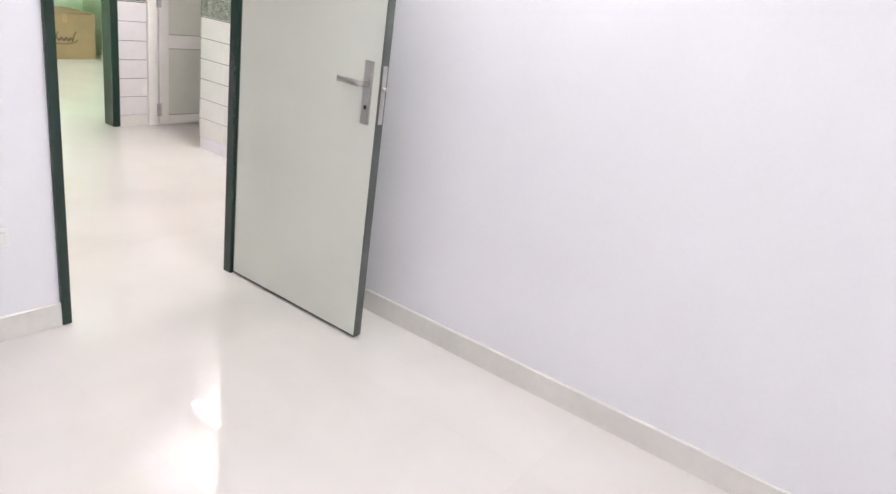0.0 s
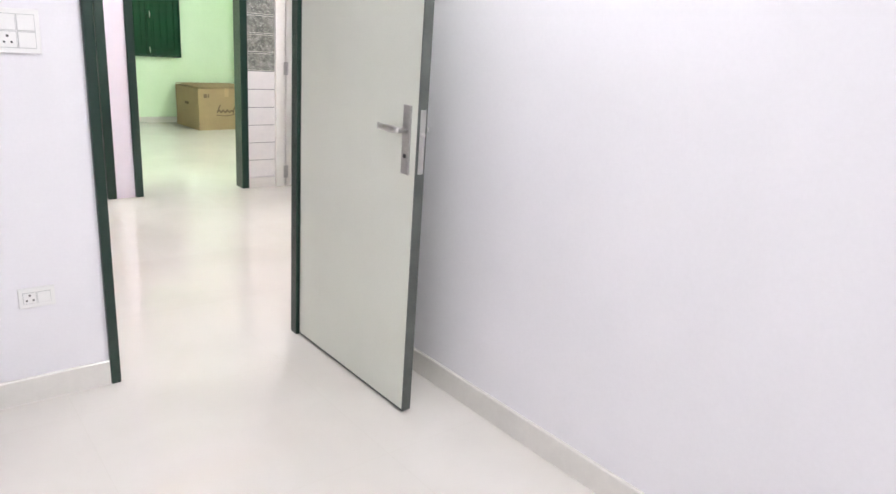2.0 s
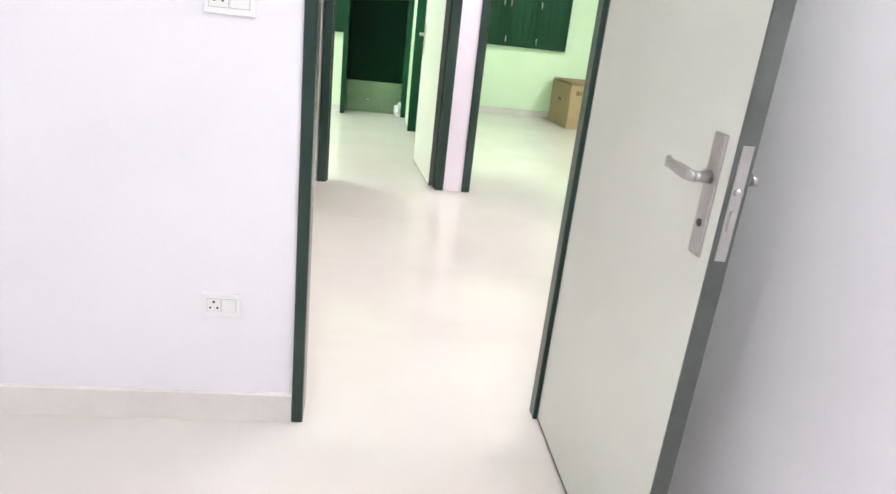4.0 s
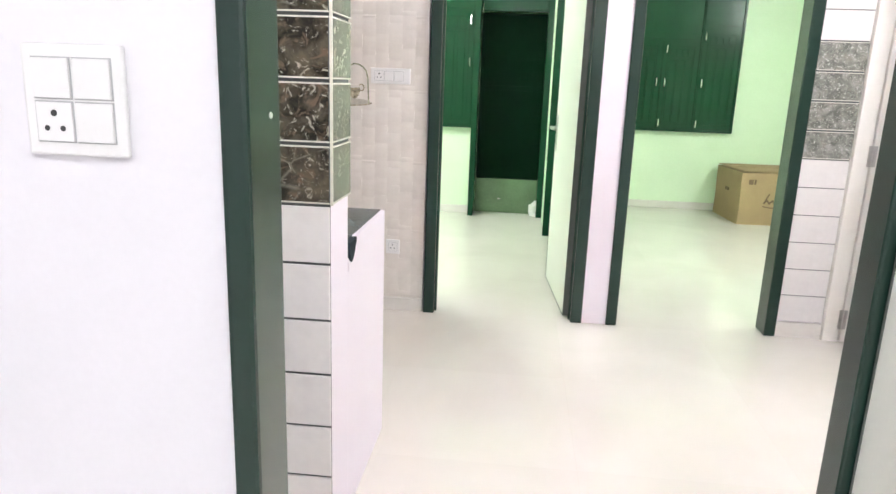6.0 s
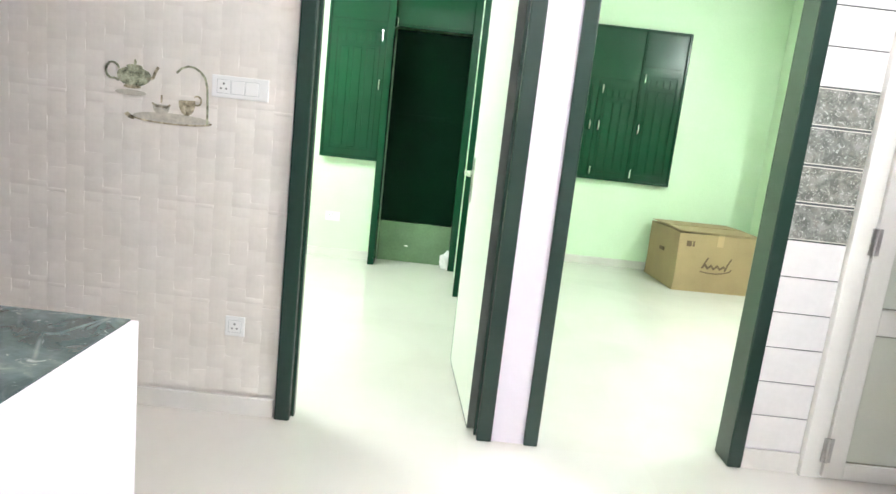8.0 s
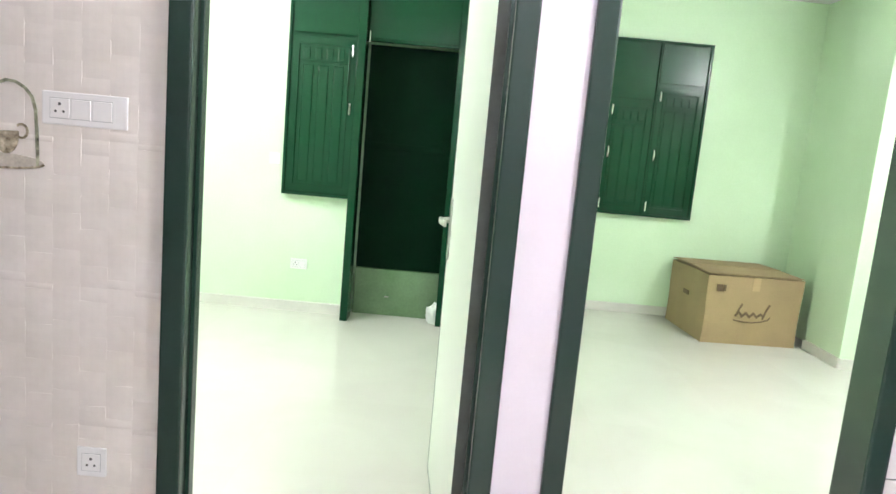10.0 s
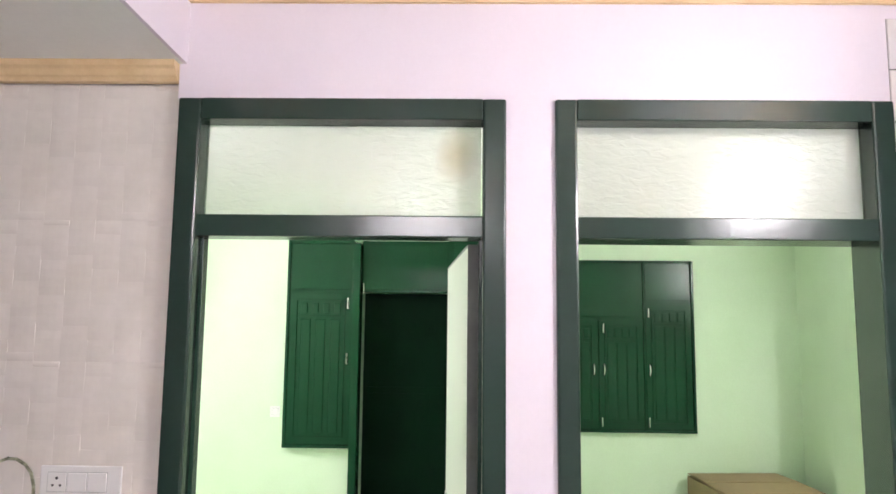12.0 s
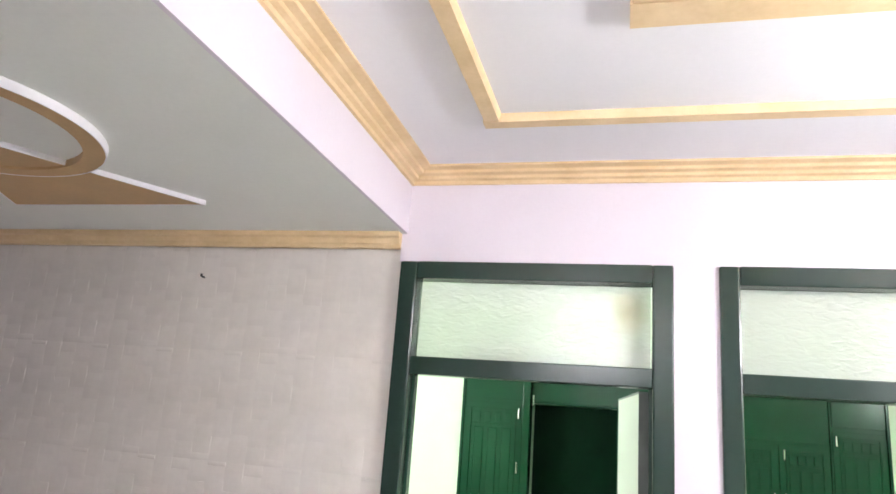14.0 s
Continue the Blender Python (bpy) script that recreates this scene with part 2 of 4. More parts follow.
def sweep(bm, profile, a, b, out, up=Vector((0, 0, 1))):
    """A moulding: a profile of (out, up) steps run from a to b."""
    a, b, out = Vector(a), Vector(b), Vector(out)
    q = [bm.verts.new(a + out * o + up * u) for o, u in profile]
    s = [bm.verts.new(b + out * o + up * u) for o, u in profile]
    n = len(q)
    for i in range(n):
        bm.faces.new((q[i], q[(i + 1) % n], s[(i + 1) % n], s[i]))
    bm.faces.new(q[::-1])
    bm.faces.new(s)
    return bm


def mesh_of(name, bm, material, smooth=False):
    bmesh.ops.recalc_face_normals(bm, faces=bm.faces)
    me = bpy.data.meshes.new(name)
    bm.to_mesh(me)
    bm.free()
    me.materials.append(material)
    if smooth:
        for p in me.polygons:
            p.use_smooth = True
    return me


def part(name, bm, material, parent=None, label="", smooth=False):
    ob = new(name, mesh_of(name, bm, material, smooth))
    ob.parent = parent
    if label:
        tagged(ob, label)
    return ob


def setting(name, bm, material, label, category):
    return tagged(part(name, bm, material), label, category, kind="structure")


def thing(name, label, category, at=(0, 0, 0), group="", turn=0):
    ob = new(name)
    ob.matrix_basis = pose(*at, 0, 0, turn)
    return tagged(ob, label, category, group)


# ---- large structure ----
TOP, LOW = 2.79, 2.555
SKEW = 0.017
EDGE = [0.010 + SKEW * (4.015 - y) for y in (1.09, 4.16)]  # the lowered ceiling runs slightly askew
setting("floor", boxes((-2.9, 4.1, -3.7, 8.6, -0.12, 0)), FLOOR, "polished cream vitrified floor tiles through all rooms", "floor")
setting("wall_bedroom_door", boxes((-2.7, 0.155, 0.99, 1.09, 0, TOP), (1.06, 2.36, 0.99, 1.09, 0, TOP), (0.155, 1.06, 0.99, 1.09, 2.11, TOP)),
        WHITE, "white painted wall around the bedroom doorway", "wall")
setting("wall_bedroom_right", boxes((1.25, 1.36, -3.6, 0.99, 0, TOP)), WHITE, "white painted bare bedroom wall", "wall")
setting("wall_bedroom_left", boxes((-2.8, -2.7, -3.6, 1.09, 0, TOP)), WHITE, "white painted bedroom wall", "wall")
setting("wall_bedroom_back", boxes((-2.8, 1.36, -3.7, -3.6, 0, TOP)), WHITE, "white painted bedroom wall behind the start", "wall")
setting("ceiling_bedroom", boxes((-2.8, 1.36, -3.7, 1.09, TOP, TOP + 0.1)), CEIL, "plain white bedroom ceiling", "ceiling")
setting("ceiling_lobby", prism(bmesh.new(), [(EDGE[0], 1.09), (3.4, 1.09), (3.4, 4.16), (EDGE[1], 4.16)], TOP, TOP + 0.1), CEIL, "white lobby ceiling with ochre moulding", "ceiling")
setting("ceiling_kitchen", prism(bmesh.new(), [(-2.7, 1.09), (EDGE[0], 1.09), (EDGE[1], 4.16), (-2.7, 4.16)], LOW, TOP + 0.1), SOFFIT, "grey-white lowered kitchen ceiling", "ceiling")
setting("beam_face", prism(bmesh.new(), [(EDGE[0], 1.09), (EDGE[0] + 0.012, 1.09), (0.022, 4.015), (0.010, 4.015)], LOW, TOP), LOBBY, "white side of the lowered kitchen ceiling", "beam")
setting("wall_back", boxes((-2.7, 0.0, 4.045, 4.16, 0, TOP), (0.0, 2.04, 4.015, 4.16, 2.45, TOP), (0.948, 1.087, 4.015, 4.16, 0, 2.45),
                           (2.04, 2.29, 4.02, 4.16, 0, TOP), (2.29, 3.12, 4.02, 4.16, 2.12, TOP), (3.12, 3.4, 4.02, 4.16, 0, TOP)),
        LOBBY, "white lobby wall with two dark door frames", "wall")
setting("wall_lobby_right", boxes((2.25, 2.36, 1.09, 3.18, 0, TOP)), LOBBY, "lobby side wall clad in tiles", "wall")
setting("wall_recess", boxes((2.36, 3.3, 3.07, 3.18, 0, TOP), (3.3, 3.4, 3.07, 4.02, 0, TOP)), LOBBY, "white walls of the recess before the cream door", "wall")
setting("wall_kitchen_front", boxes((-2.7, 0.045, 1.862, 2.042, 0, LOW)), LOBBY, "kitchen wall end clad in dark and pale tiles", "wall")
setting("wall_kitchen_left", boxes((-2.8, -2.7, 1.09, 4.16, 0, TOP)), LOBBY, "plain kitchen side wall", "wall")
setting("wall_partition", boxes((0.955, 1.08, 4.16, 8.4, 0, TOP + 0.04)), GREEN, "pale green wall between the two rooms", "wall")
setting("wall_green_far", boxes((-1.5, 0.03, 7.3, 7.42, 0, TOP + 0.04)), GREEN, "pale green far wall of the room", "wall")
setting("wall_closet_back", boxes((0.03, 0.955, 7.5, 7.6, 0, TOP + 0.04)), GREEN, "pale green back of the closet", "wall")
setting("wall_closet_head", boxes((0.03, 0.955, 7.3, 7.5, 2.44, TOP + 0.04)), GREEN, "pale green wall above the closet", "wall")
setting("wall_green_far_2", boxes((1.08, 3.95, 8.28, 8.4, 0, TOP + 0.04)), GREEN, "pale green far wall of the second room", "wall")
setting("wall_green_left", boxes((-1.6, -1.5, 4.16, 7.42, 0, TOP + 0.04)), GREEN, "pale green side wall of a room", "wall")
setting("wall_green_right", boxes((3.85, 3.95, 4.16, 8.4, 0, TOP + 0.04), (3.71, 3.85, 7.03, 7.53, 0, TOP + 0.04)), GREEN, "pale green side wall with a shallow pilaster", "wall")
setting("wall_green_near", boxes((-1.6, 0.0, 4.16, 4.2, 0, TOP + 0.04), (2.04, 3.95, 4.16, 4.2, 0, TOP + 0.04), (0.0, 2.04, 4.16, 4.2, 2.45, TOP + 0.04)),
        GREEN, "pale green inner side of the door wall", "wall")
setting("closet_wall", boxes((0.80, 0.955, 6.4, 7.5, 0, 2.44)), GREEN, "pale green side of a built-in closet", "wall")
setting("ceiling_rooms", boxes((-2.1, 3.95, 4.16, 8.4, TOP + 0.04, TOP + 0.14)), CEIL, "white ceiling of the green rooms", "ceiling")
setting("beam_room", boxes((-1.5, 0.955, 7.16, 7.3, 2.6, TOP + 0.04)), GREEN, "pale green beam along the far wall", "beam")


# skirting
def skirt(name, a, b, out, z=0.1, t=0.012):
    setting(name, sweep(bmesh.new(), [(0.0, 0.0), (t, 0.0), (t, z - 0.004), (t - 0.004, z), (0.0, z)], a, b, out), SKIRT, "cream tile skirting along the wall foot", "skirting")


skirt("baseboard_1", (1.25, -3.6, 0), (1.25, 0.99, 0), (-1, 0, 0))
skirt("baseboard_2", (-2.7, 0.99, 0), (0.155, 0.99, 0), (0, -1, 0))
skirt("baseboard_3", (1.06, 0.99, 0), (1.238, 0.99, 0), (0, -1, 0))
skirt("baseboard_4", (-1.5, 7.3, 0), (0.03, 7.3, 0), (0, -1, 0), 0.08)
skirt("baseboard_5", (1.08, 8.28, 0), (3.85, 8.28, 0), (0, -1, 0), 0.08)
skirt("baseboard_6", (3.71, 7.03, 0), (3.71, 7.53, 0), (-1, 0, 0), 0.08)
skirt("baseboard_7", (3.71, 7.03, 0), (3.838, 7.03, 0), (0, -1, 0), 0.08)
skirt("baseboard_8", (3.85, 4.2, 0), (3.85, 7.018, 0), (-1, 0, 0), 0.08)
skirt("baseboard_9", (0.955, 5.1, 0), (0.955, 6.4, 0), (-1, 0, 0), 0.08)
skirt("baseboard_10", (1.08, 4.2, 0), (1.08, 8.268, 0), (1, 0, 0), 0.08)


# ---- door frames ----
def door_frame(name, x0, x1, y0, y1, top, bar, label, wide=0.062, stop=0.0):
    """Dark frame with rebated posts, and where bar is given a transom bar with a glass light above."""
    f = tagged(new(name), label, "door frame", kind="structure")
    w = wide
    for a, b in ((x0, x0 + w), (x1 - w, x1)):
        part("post", boxes((a, b, y0, y1, 0, top), bevel=0.007), FRAME, f)
    part("head", boxes((x0 + w, x1 - w, y0, y1, top - 0.062, top), bevel=0.004), FRAME, f)
    if bar:
        for a, b in () if not stop else ((x0 + w - 0.002, x0 + w + stop), (x1 - w - stop, x1 - w + 0.002)):
            part("stop", boxes((a, b, y0 + 0.05, y1 - 0.004, 0, bar), bevel=0.003), FRAME, f)
        part("transom_bar", boxes((x0 + w, x1 - w, y0 + 0.002, y1 - 0.002, bar, bar + 0.062), bevel=0.004), FRAME, f)
        part("glass", boxes((x0 + w + 0.003, x1 - w - 0.003, y0 + 0.068, y0 + 0.073, bar + 0.062, top - 0.063)), GLASS, f, "rippled obscure glass").visible_shadow = False
    return f


left_frame = door_frame("door_frame_left", 0.008, 0.948, 4.0, 4.09, 2.45, 2.05, "dark green door frame with a glass light above", 0.066, 0.010)
door_frame("door_frame_right", 1.087, 2.04, 4.0, 4.145, 2.45, 2.05, "dark green door frame with a glass light above")
for a, b in ((0.008, 0.046), (0.884, 0.948)):
    part("back_post", boxes((a, b, 4.0905, 4.158, 0, 2.45), bevel=0.003), FRAME, left_frame)
part("brown_patch", boxes((0.74, 0.876, 4.0665, 4.0675, 2.21, 2.388)), BROWNPATCH, left_frame, "soft brown patch on the glass").visible_shadow = False
named_frame = door_frame("door_frame_bedroom", 0.155, 1.06, 0.972, 1.09, 2.11, 0, "dark green bedroom door frame", 0.037)


for z in (0.35, 0.72, 1.3, 1.68):
    bm = bmesh.new()
    rod(bm, [(0.1915, 1.05, z), (0.194, 1.05, z)], [0.005, 0.0035], 10)
    part("screw", bm, STEEL, named_frame, "steel frame screw")


# ---- doors ----
def lever(parent, x, y, z, side, way):
    """A steel back plate with a keyhole and a flat lever, on a leaf face at x."""
    s = side
    a, b = sorted((x, x + s * 0.007))
    plate = part("handle_plate", boxes((a, b, y - 0.022, y + 0.022, z - 0.155, z + 0.085), bevel=0.003), STEEL, parent, "brushed steel plate")
    bm = bmesh.new()
    rod(bm, [(x + s * 0.006, y, z), (x + s * 0.03, y, z), (x + s * 0.043, y, z)], [0.013, 0.010, 0.011])
    # a flat blade that widens past the neck and ends in a turned tip
    line = ((-0.012, 0.045, 0.008), (0.02, 0.047, 0.012), (0.05, 0.046, 0.0125), (0.1, 0.043, 0.0095), (0.125, 0.040, 0.0115), (0.134, 0.034, 0.0115))
    rings = [[bm.verts.new((x + s * (o + dx), y + way * d, z + dz)) for dx, dz in ((-0.004, -h), (0.002, -h), (0.004, -h * 0.7), (0.004, h * 0.7), (0.002, h), (-0.004, h))] for d, o, h in line]
    for p, q in zip(rings, rings[1:]):
        for k in range(6):
            bm.faces.new((p[k], p[(k + 1) % 6], q[(k + 1) % 6], q[k]))
    bm.faces.new(rings[0])
    bm.faces.new(rings[-1])
    bmesh.ops.recalc_face_normals(bm, faces=bm.faces[:])
    part("lever", bm, STEEL, plate, "steel lever handle", True)
    bm = bmesh.new()
    rod(bm, [(x + s * 0.004, y, z - 0.09), (x + s * 0.0095, y, z - 0.09)], 0.008, 12)
    part("keyhole", bm, HOLE, plate)


def flush_leaf(name, hinge, turn, width, label, hinges=(0.25, 1.05, 1.8)):
    """A flush laminate leaf with dark edges, hinged at its origin and lying along -y before it turns."""
    d = thing(name, label, "door", hinge, turn=turn)
    t = 0.034
    part("panel", boxes((0.0, t, -width + 0.006, -0.004, 0.014, 2.036)), LEAF, d)
    part("edge_strip", boxes((-0.0015, t + 0.0015, -width, -width + 0.006, 0.01, 2.04)), LEAFEDGE, d, "dark edge lipping")
    part("edge_strip", boxes((-0.0015, t + 0.0015, -0.0038, -0.0005, 0.01, 2.04)), LEAFEDGE, d, "dark edge lipping")
    part("bottom_strip", boxes((-0.0015, t + 0.0015, -width + 0.006, -0.004, 0.007, 0.014)), LEAFEDGE, d, "dark edge lipping")
    part("top_strip", boxes((-0.0015, t + 0.0015, -width + 0.006, -0.004, 2.036, 2.043)), LEAFEDGE, d, "dark edge lipping")
    lever(d, 0.0, -width + 0.062, 1.075, -1, 1)
    lever(d, t, -width + 0.062, 1.075, 1, 1)
    part("lock_face", boxes((0.006, t - 0.006, -width - 0.002, -width + 0.002, 0.93, 1.15), bevel=0.0008), STEEL, d, "steel lock face plate")
    bm = bmesh.new()
    rod(bm, [(t / 2, -width - 0.001, 1.065), (t / 2, -width - 0.012, 1.065)], [0.009, 0.007])
    part("latch", bm, STEEL, d, "steel latch bolt", True)
    part("dead_bolt", boxes((0.012, t - 0.012, -width - 0.008, -width, 0.99, 1.03), bevel=0.001), STEEL, d)
    for z in hinges:
        bm = bmesh.new()
        rod(bm, [(t / 2, -0.001, z - 0.05), (t / 2, -0.001, z + 0.05)], 0.005)
        part("hinge", bm, STEEL, d, "steel butt hinge", True)
    return d


part("rebate", boxes((0.977, 1.016, 1.034, 1.0895, 0, 2.06), bevel=0.004), FRAME, named_frame)
flush_leaf("bedroom_door", (0.992, 1.03, 0), 0, 0.842, "grey-green flush bedroom door, wide open against the wall")
room_leaf = flush_leaf("room_door", (0.878, 4.102, 0), 180 + 5, 0.84, "pale flush room door with dark edges, open inwards", ())


# cream panelled door in the recess
def cream_door():
    f = tagged(new("door_frame_cream"), "cream painted frame of the recess door", "door frame", kind="structure")
    part("post", boxes((2.29, 2.375, 3.985, 4.14, 0, 2.06), bevel=0.004), CREAM, f)
    part("post", boxes((3.04, 3.12, 3.985, 4.14, 0, 2.06), bevel=0.004), CREAM, f)
    part("head", boxes((2.29, 3.12, 3.985, 4.14, 2.06, 2.12), bevel=0.004), CREAM, f)
    part("sill", boxes((2.375, 3.04, 3.99, 4.14, 0, 0.010), bevel=0.003), CREAM, f)
    d = thing("cream_door", "cream painted panelled door, closed", "door", (2.38, 3.978, 0))
    part("stile", boxes((0.002, 0.09, 0, 0.036, 0.014, 2.05), bevel=0.003), CREAM, d)
    part("stile", boxes((0.565, 0.655, 0, 0.036, 0.014, 2.05), bevel=0.003), CREAM, d)
    for z0, z1 in ((0.014, 0.08), (0.66, 0.77), (1.3, 1.39), (1.95, 2.05)):
        part("rail", boxes((0.09, 0.565, 0, 0.036, z0, z1), bevel=0.003), CREAM, d)
    for z0, z1 in ((0.08, 0.66), (0.77, 1.3), (1.39, 1.95)):
        part("panel", boxes((0.09, 0.565, 0.016, 0.026, z0, z1)), CREAMPANEL, d, "recessed pale green panel")
        # strips hold the dark of the gap round each panel in their colour
        for row in ((0.0905, 0.0965, z0, z1), (0.5585, 0.5645, z0, z1), (0.0965, 0.5585, z1 - 0.0065, z1 - 0.0005), (0.0965, 0.5585, z0 + 0.0005, z0 + 0.0065)):
            part("bead", boxes((row[0], row[1], 0.011, 0.0162, row[2], row[3])), GAPLINE, d, "dark strip drawn for the gap round a panel")
    for z in (0.135, 1.045, 1.86):
        bm = boxes((-0.022, 0.02, -0.004, 0.002, z - 0.055, z + 0.055), bevel=0.001)
        rod(bm, [(-0.001, -0.006, z - 0.055), (-0.001, -0.006, z + 0.055)], 0.006)
        part("hinge", bm, STEEL, d, "worn steel hinge")


cream_door()


# ---- ceiling mouldings ----
CORNICE = [(0, 0), (0.012, 0), (0.014, 0.012), (0.03, 0.016), (0.032, 0.026), (0.055, 0.03), (0.057, 0.04), (0.09, 0.043), (0.09, 0.05), (0, 0.05)]
def cornice(name, a, b, out):
    setting(name, sweep(bmesh.new(), CORNICE, a, b, out), ORANGE, "ochre stepped cornice under the lobby ceiling", "cornice")


cornice("trim_cornice_back", (0.022, 4.015, TOP - 0.05), (3.3, 4.015, TOP - 0.05), (0, -1, 0))
cornice("trim_cornice_beam", (EDGE[0] + 0.012, 1.09, TOP - 0.05), (0.022, 4.015, TOP - 0.05), (1, 0, 0))
cornice("trim_cornice_right", (2.25, 1.09, TOP - 0.05), (2.25, 3.18, TOP - 0.05), (-1, 0, 0))
cornice("trim_cornice_front", (0.022, 1.09, TOP - 0.05), (2.25, 1.09, TOP - 0.05), (0, 1, 0))
BAND = [(0, 0), (0.018, 0.002), (0.024, 0.012), (0.03, 0.016), (0.036, 0.034), (0.048, 0.04), (0.05, 0.062), (0, 0.062)]
setting("trim_kitchen_band", sweep(bmesh.new(), BAND, (-2.7, 4.028, 2.498), (-0.002, 4.028, 2.498), (0, -1, 0)), ORANGE, "ochre moulding along the top of the kitchen tiles", "cornice")


def ring_frame(x0, x1, y0, y1, w, h):
    bm = bmesh.new()
    lip = [(0, 0), (0.006, -h), (w - 0.006, -h), (w, 0)]
    for a, b, out in (((x0, y0), (x1, y0), (0, 1, 0)), ((x0, y1), (x1, y1), (0, -1, 0)), ((x0, y0 + w), (x0, y1 - w), (1, 0, 0)), ((x1, y0 + w), (x1, y1 - w), (-1, 0, 0))):
        sweep(bm, lip, (*a, TOP + 0.001), (*b, TOP + 0.001), out)
    return bm


setting("trim_ceiling_outer", ring_frame(0.385, 1.95, 1.52, 3.585, 0.055, 0.026), ORANGE, "ochre rectangular moulding on the lobby ceiling", "moulding")
setting("trim_ceiling_inner", ring_frame(0.80, 1.55, 2.0, 3.09, 0.1, 0.026), ORANGE, "ochre inner moulding on the lobby ceiling", "moulding")


# fan-shaped relief on the kitchen ceiling
def relief():
    r = tagged(new("ceiling_relief"), "brown ring and triangle relief with white edges", "ceiling relief", kind="structure")
    cx, cy, R = -0.87, 2.9, 0.40
    tri = [(-0.561, 3.613), (-1.329, 3.60), (-0.945, 2.9)]
    part("triangle", prism(bmesh.new(), tri, LOW - 0.014, LOW + 0.001), BROWN, r, "brown painted triangle")
    for i in (0, 1, 2):
        a, b = Vector(tri[i]), Vector(tri[(i + 1) % 3])
        d = (b - a).normalized()
        n = Vector((-d.y, d.x)) * 0.0033
        part("edge_line", prism(bmesh.new(), [(a - n)[:], (b - n)[:], (b + n)[:], (a + n)[:]], LOW - 0.0158, LOW + 0.0005), CEIL, r, "white raised edge")
    for name, r0, r1, h, m in (("ring", R - 0.055, R, 0.022, BROWN), ("ring_edge", R, R + 0.0035, 0.0232, CEIL)):
        bm = bmesh.new()
        n = 72
        rows = []
        for k in range(n):
            c, s = math.cos(2 * math.pi * k / n), math.sin(2 * math.pi * k / n)
            rows.append([bm.verts.new((cx + q * c, cy + q * s, z)) for q, z in ((r0, LOW + 0.001), (r0, LOW - h), (r1, LOW - h), (r1, LOW + 0.001))])
        for k in range(n):
            p, q = rows[k], rows[(k + 1) % n]
            for j in range(4):
                bm.faces.new((p[j], p[(j + 1) % 4], q[(j + 1) % 4], q[j]))
        part(name, bm, m, r)


relief()


# ---- lamps ----
def batten(name, at, turn, length, material, label):
    """A wall-mounted LED batten: a slim base, end caps and a glowing tube."""
    b = thing(name, label, "lamp", at, "wall battens", turn)
    part("base", boxes((-length / 2, length / 2, 0.0, 0.034, -0.02, 0.02), bevel=0.003), PLASTIC, b)
    bm = bmesh.new()
    rod(bm, [(-length / 2 + 0.02, 0.05, 0), (length / 2 - 0.02, 0.05, 0)], 0.015, 12)
    part("tube", bm, material, b, "lit LED tube", True)
    for s in (-1, 1):
        part("end_cap", boxes((s * length / 2 - 0.012, s * length / 2 + 0.012, 0.0, 0.068, -0.022, 0.022), bevel=0.003), PLASTIC, b)
    return b


batten("wall_lamp", (2.239, 2.80, 2.38), 90, 0.65, LAMP, "lit white LED batten on the lobby wall")
batten("wall_lamp", (0.56, 1.0905, 2.53), 0, 0.6, LAMPW, "lit white LED batten above the bedroom doorway")
batten("wall_lamp", (-1.4995, 5.6, 2.2), -90, 1.0, LAMPG, "lit white LED batten in the green room")
batten("wall_lamp", (3.8495, 5.55, 2.45), 90, 1.0, LAMPR, "lit white LED batten in the second green room")
# two battens added out of view, only to brighten the bedroom
batten("wall_lamp", (0.5, -3.5995, 2.3), 0, 1.2, FILLB, "added unseen LED batten filling the bedroom from the back wall")
batten("wall_lamp", (-2.6995, -1.9, 2.3), -90, 1.2, FILLC, "added unseen LED batten filling the bedroom from the far wall")
# added unseen panels; the second brightens the wall behind the open door
for px, py in ((-1.3, -1.9), (0.80, -0.30)):
    lamp = thing("ceiling_fill", "added unseen round LED panel filling the bedroom from above", "lamp", (px, py, TOP), "bedroom ceiling lamps")
    bm = bmesh.new()
    rod(bm, [(0, 0, 0), (0, 0, -0.022), (0, 0, -0.026)], [0.15, 0.15, 0.145], 32)
    part("rim", bm, PLASTIC, lamp)
    bm = bmesh.new()
    rod(bm, [(0, 0, -0.0262), (0, 0, -0.029)], [0.135, 0.13], 32)
    part("diffuser", bm, FILLPANEL, lamp, "glowing white diffuser")


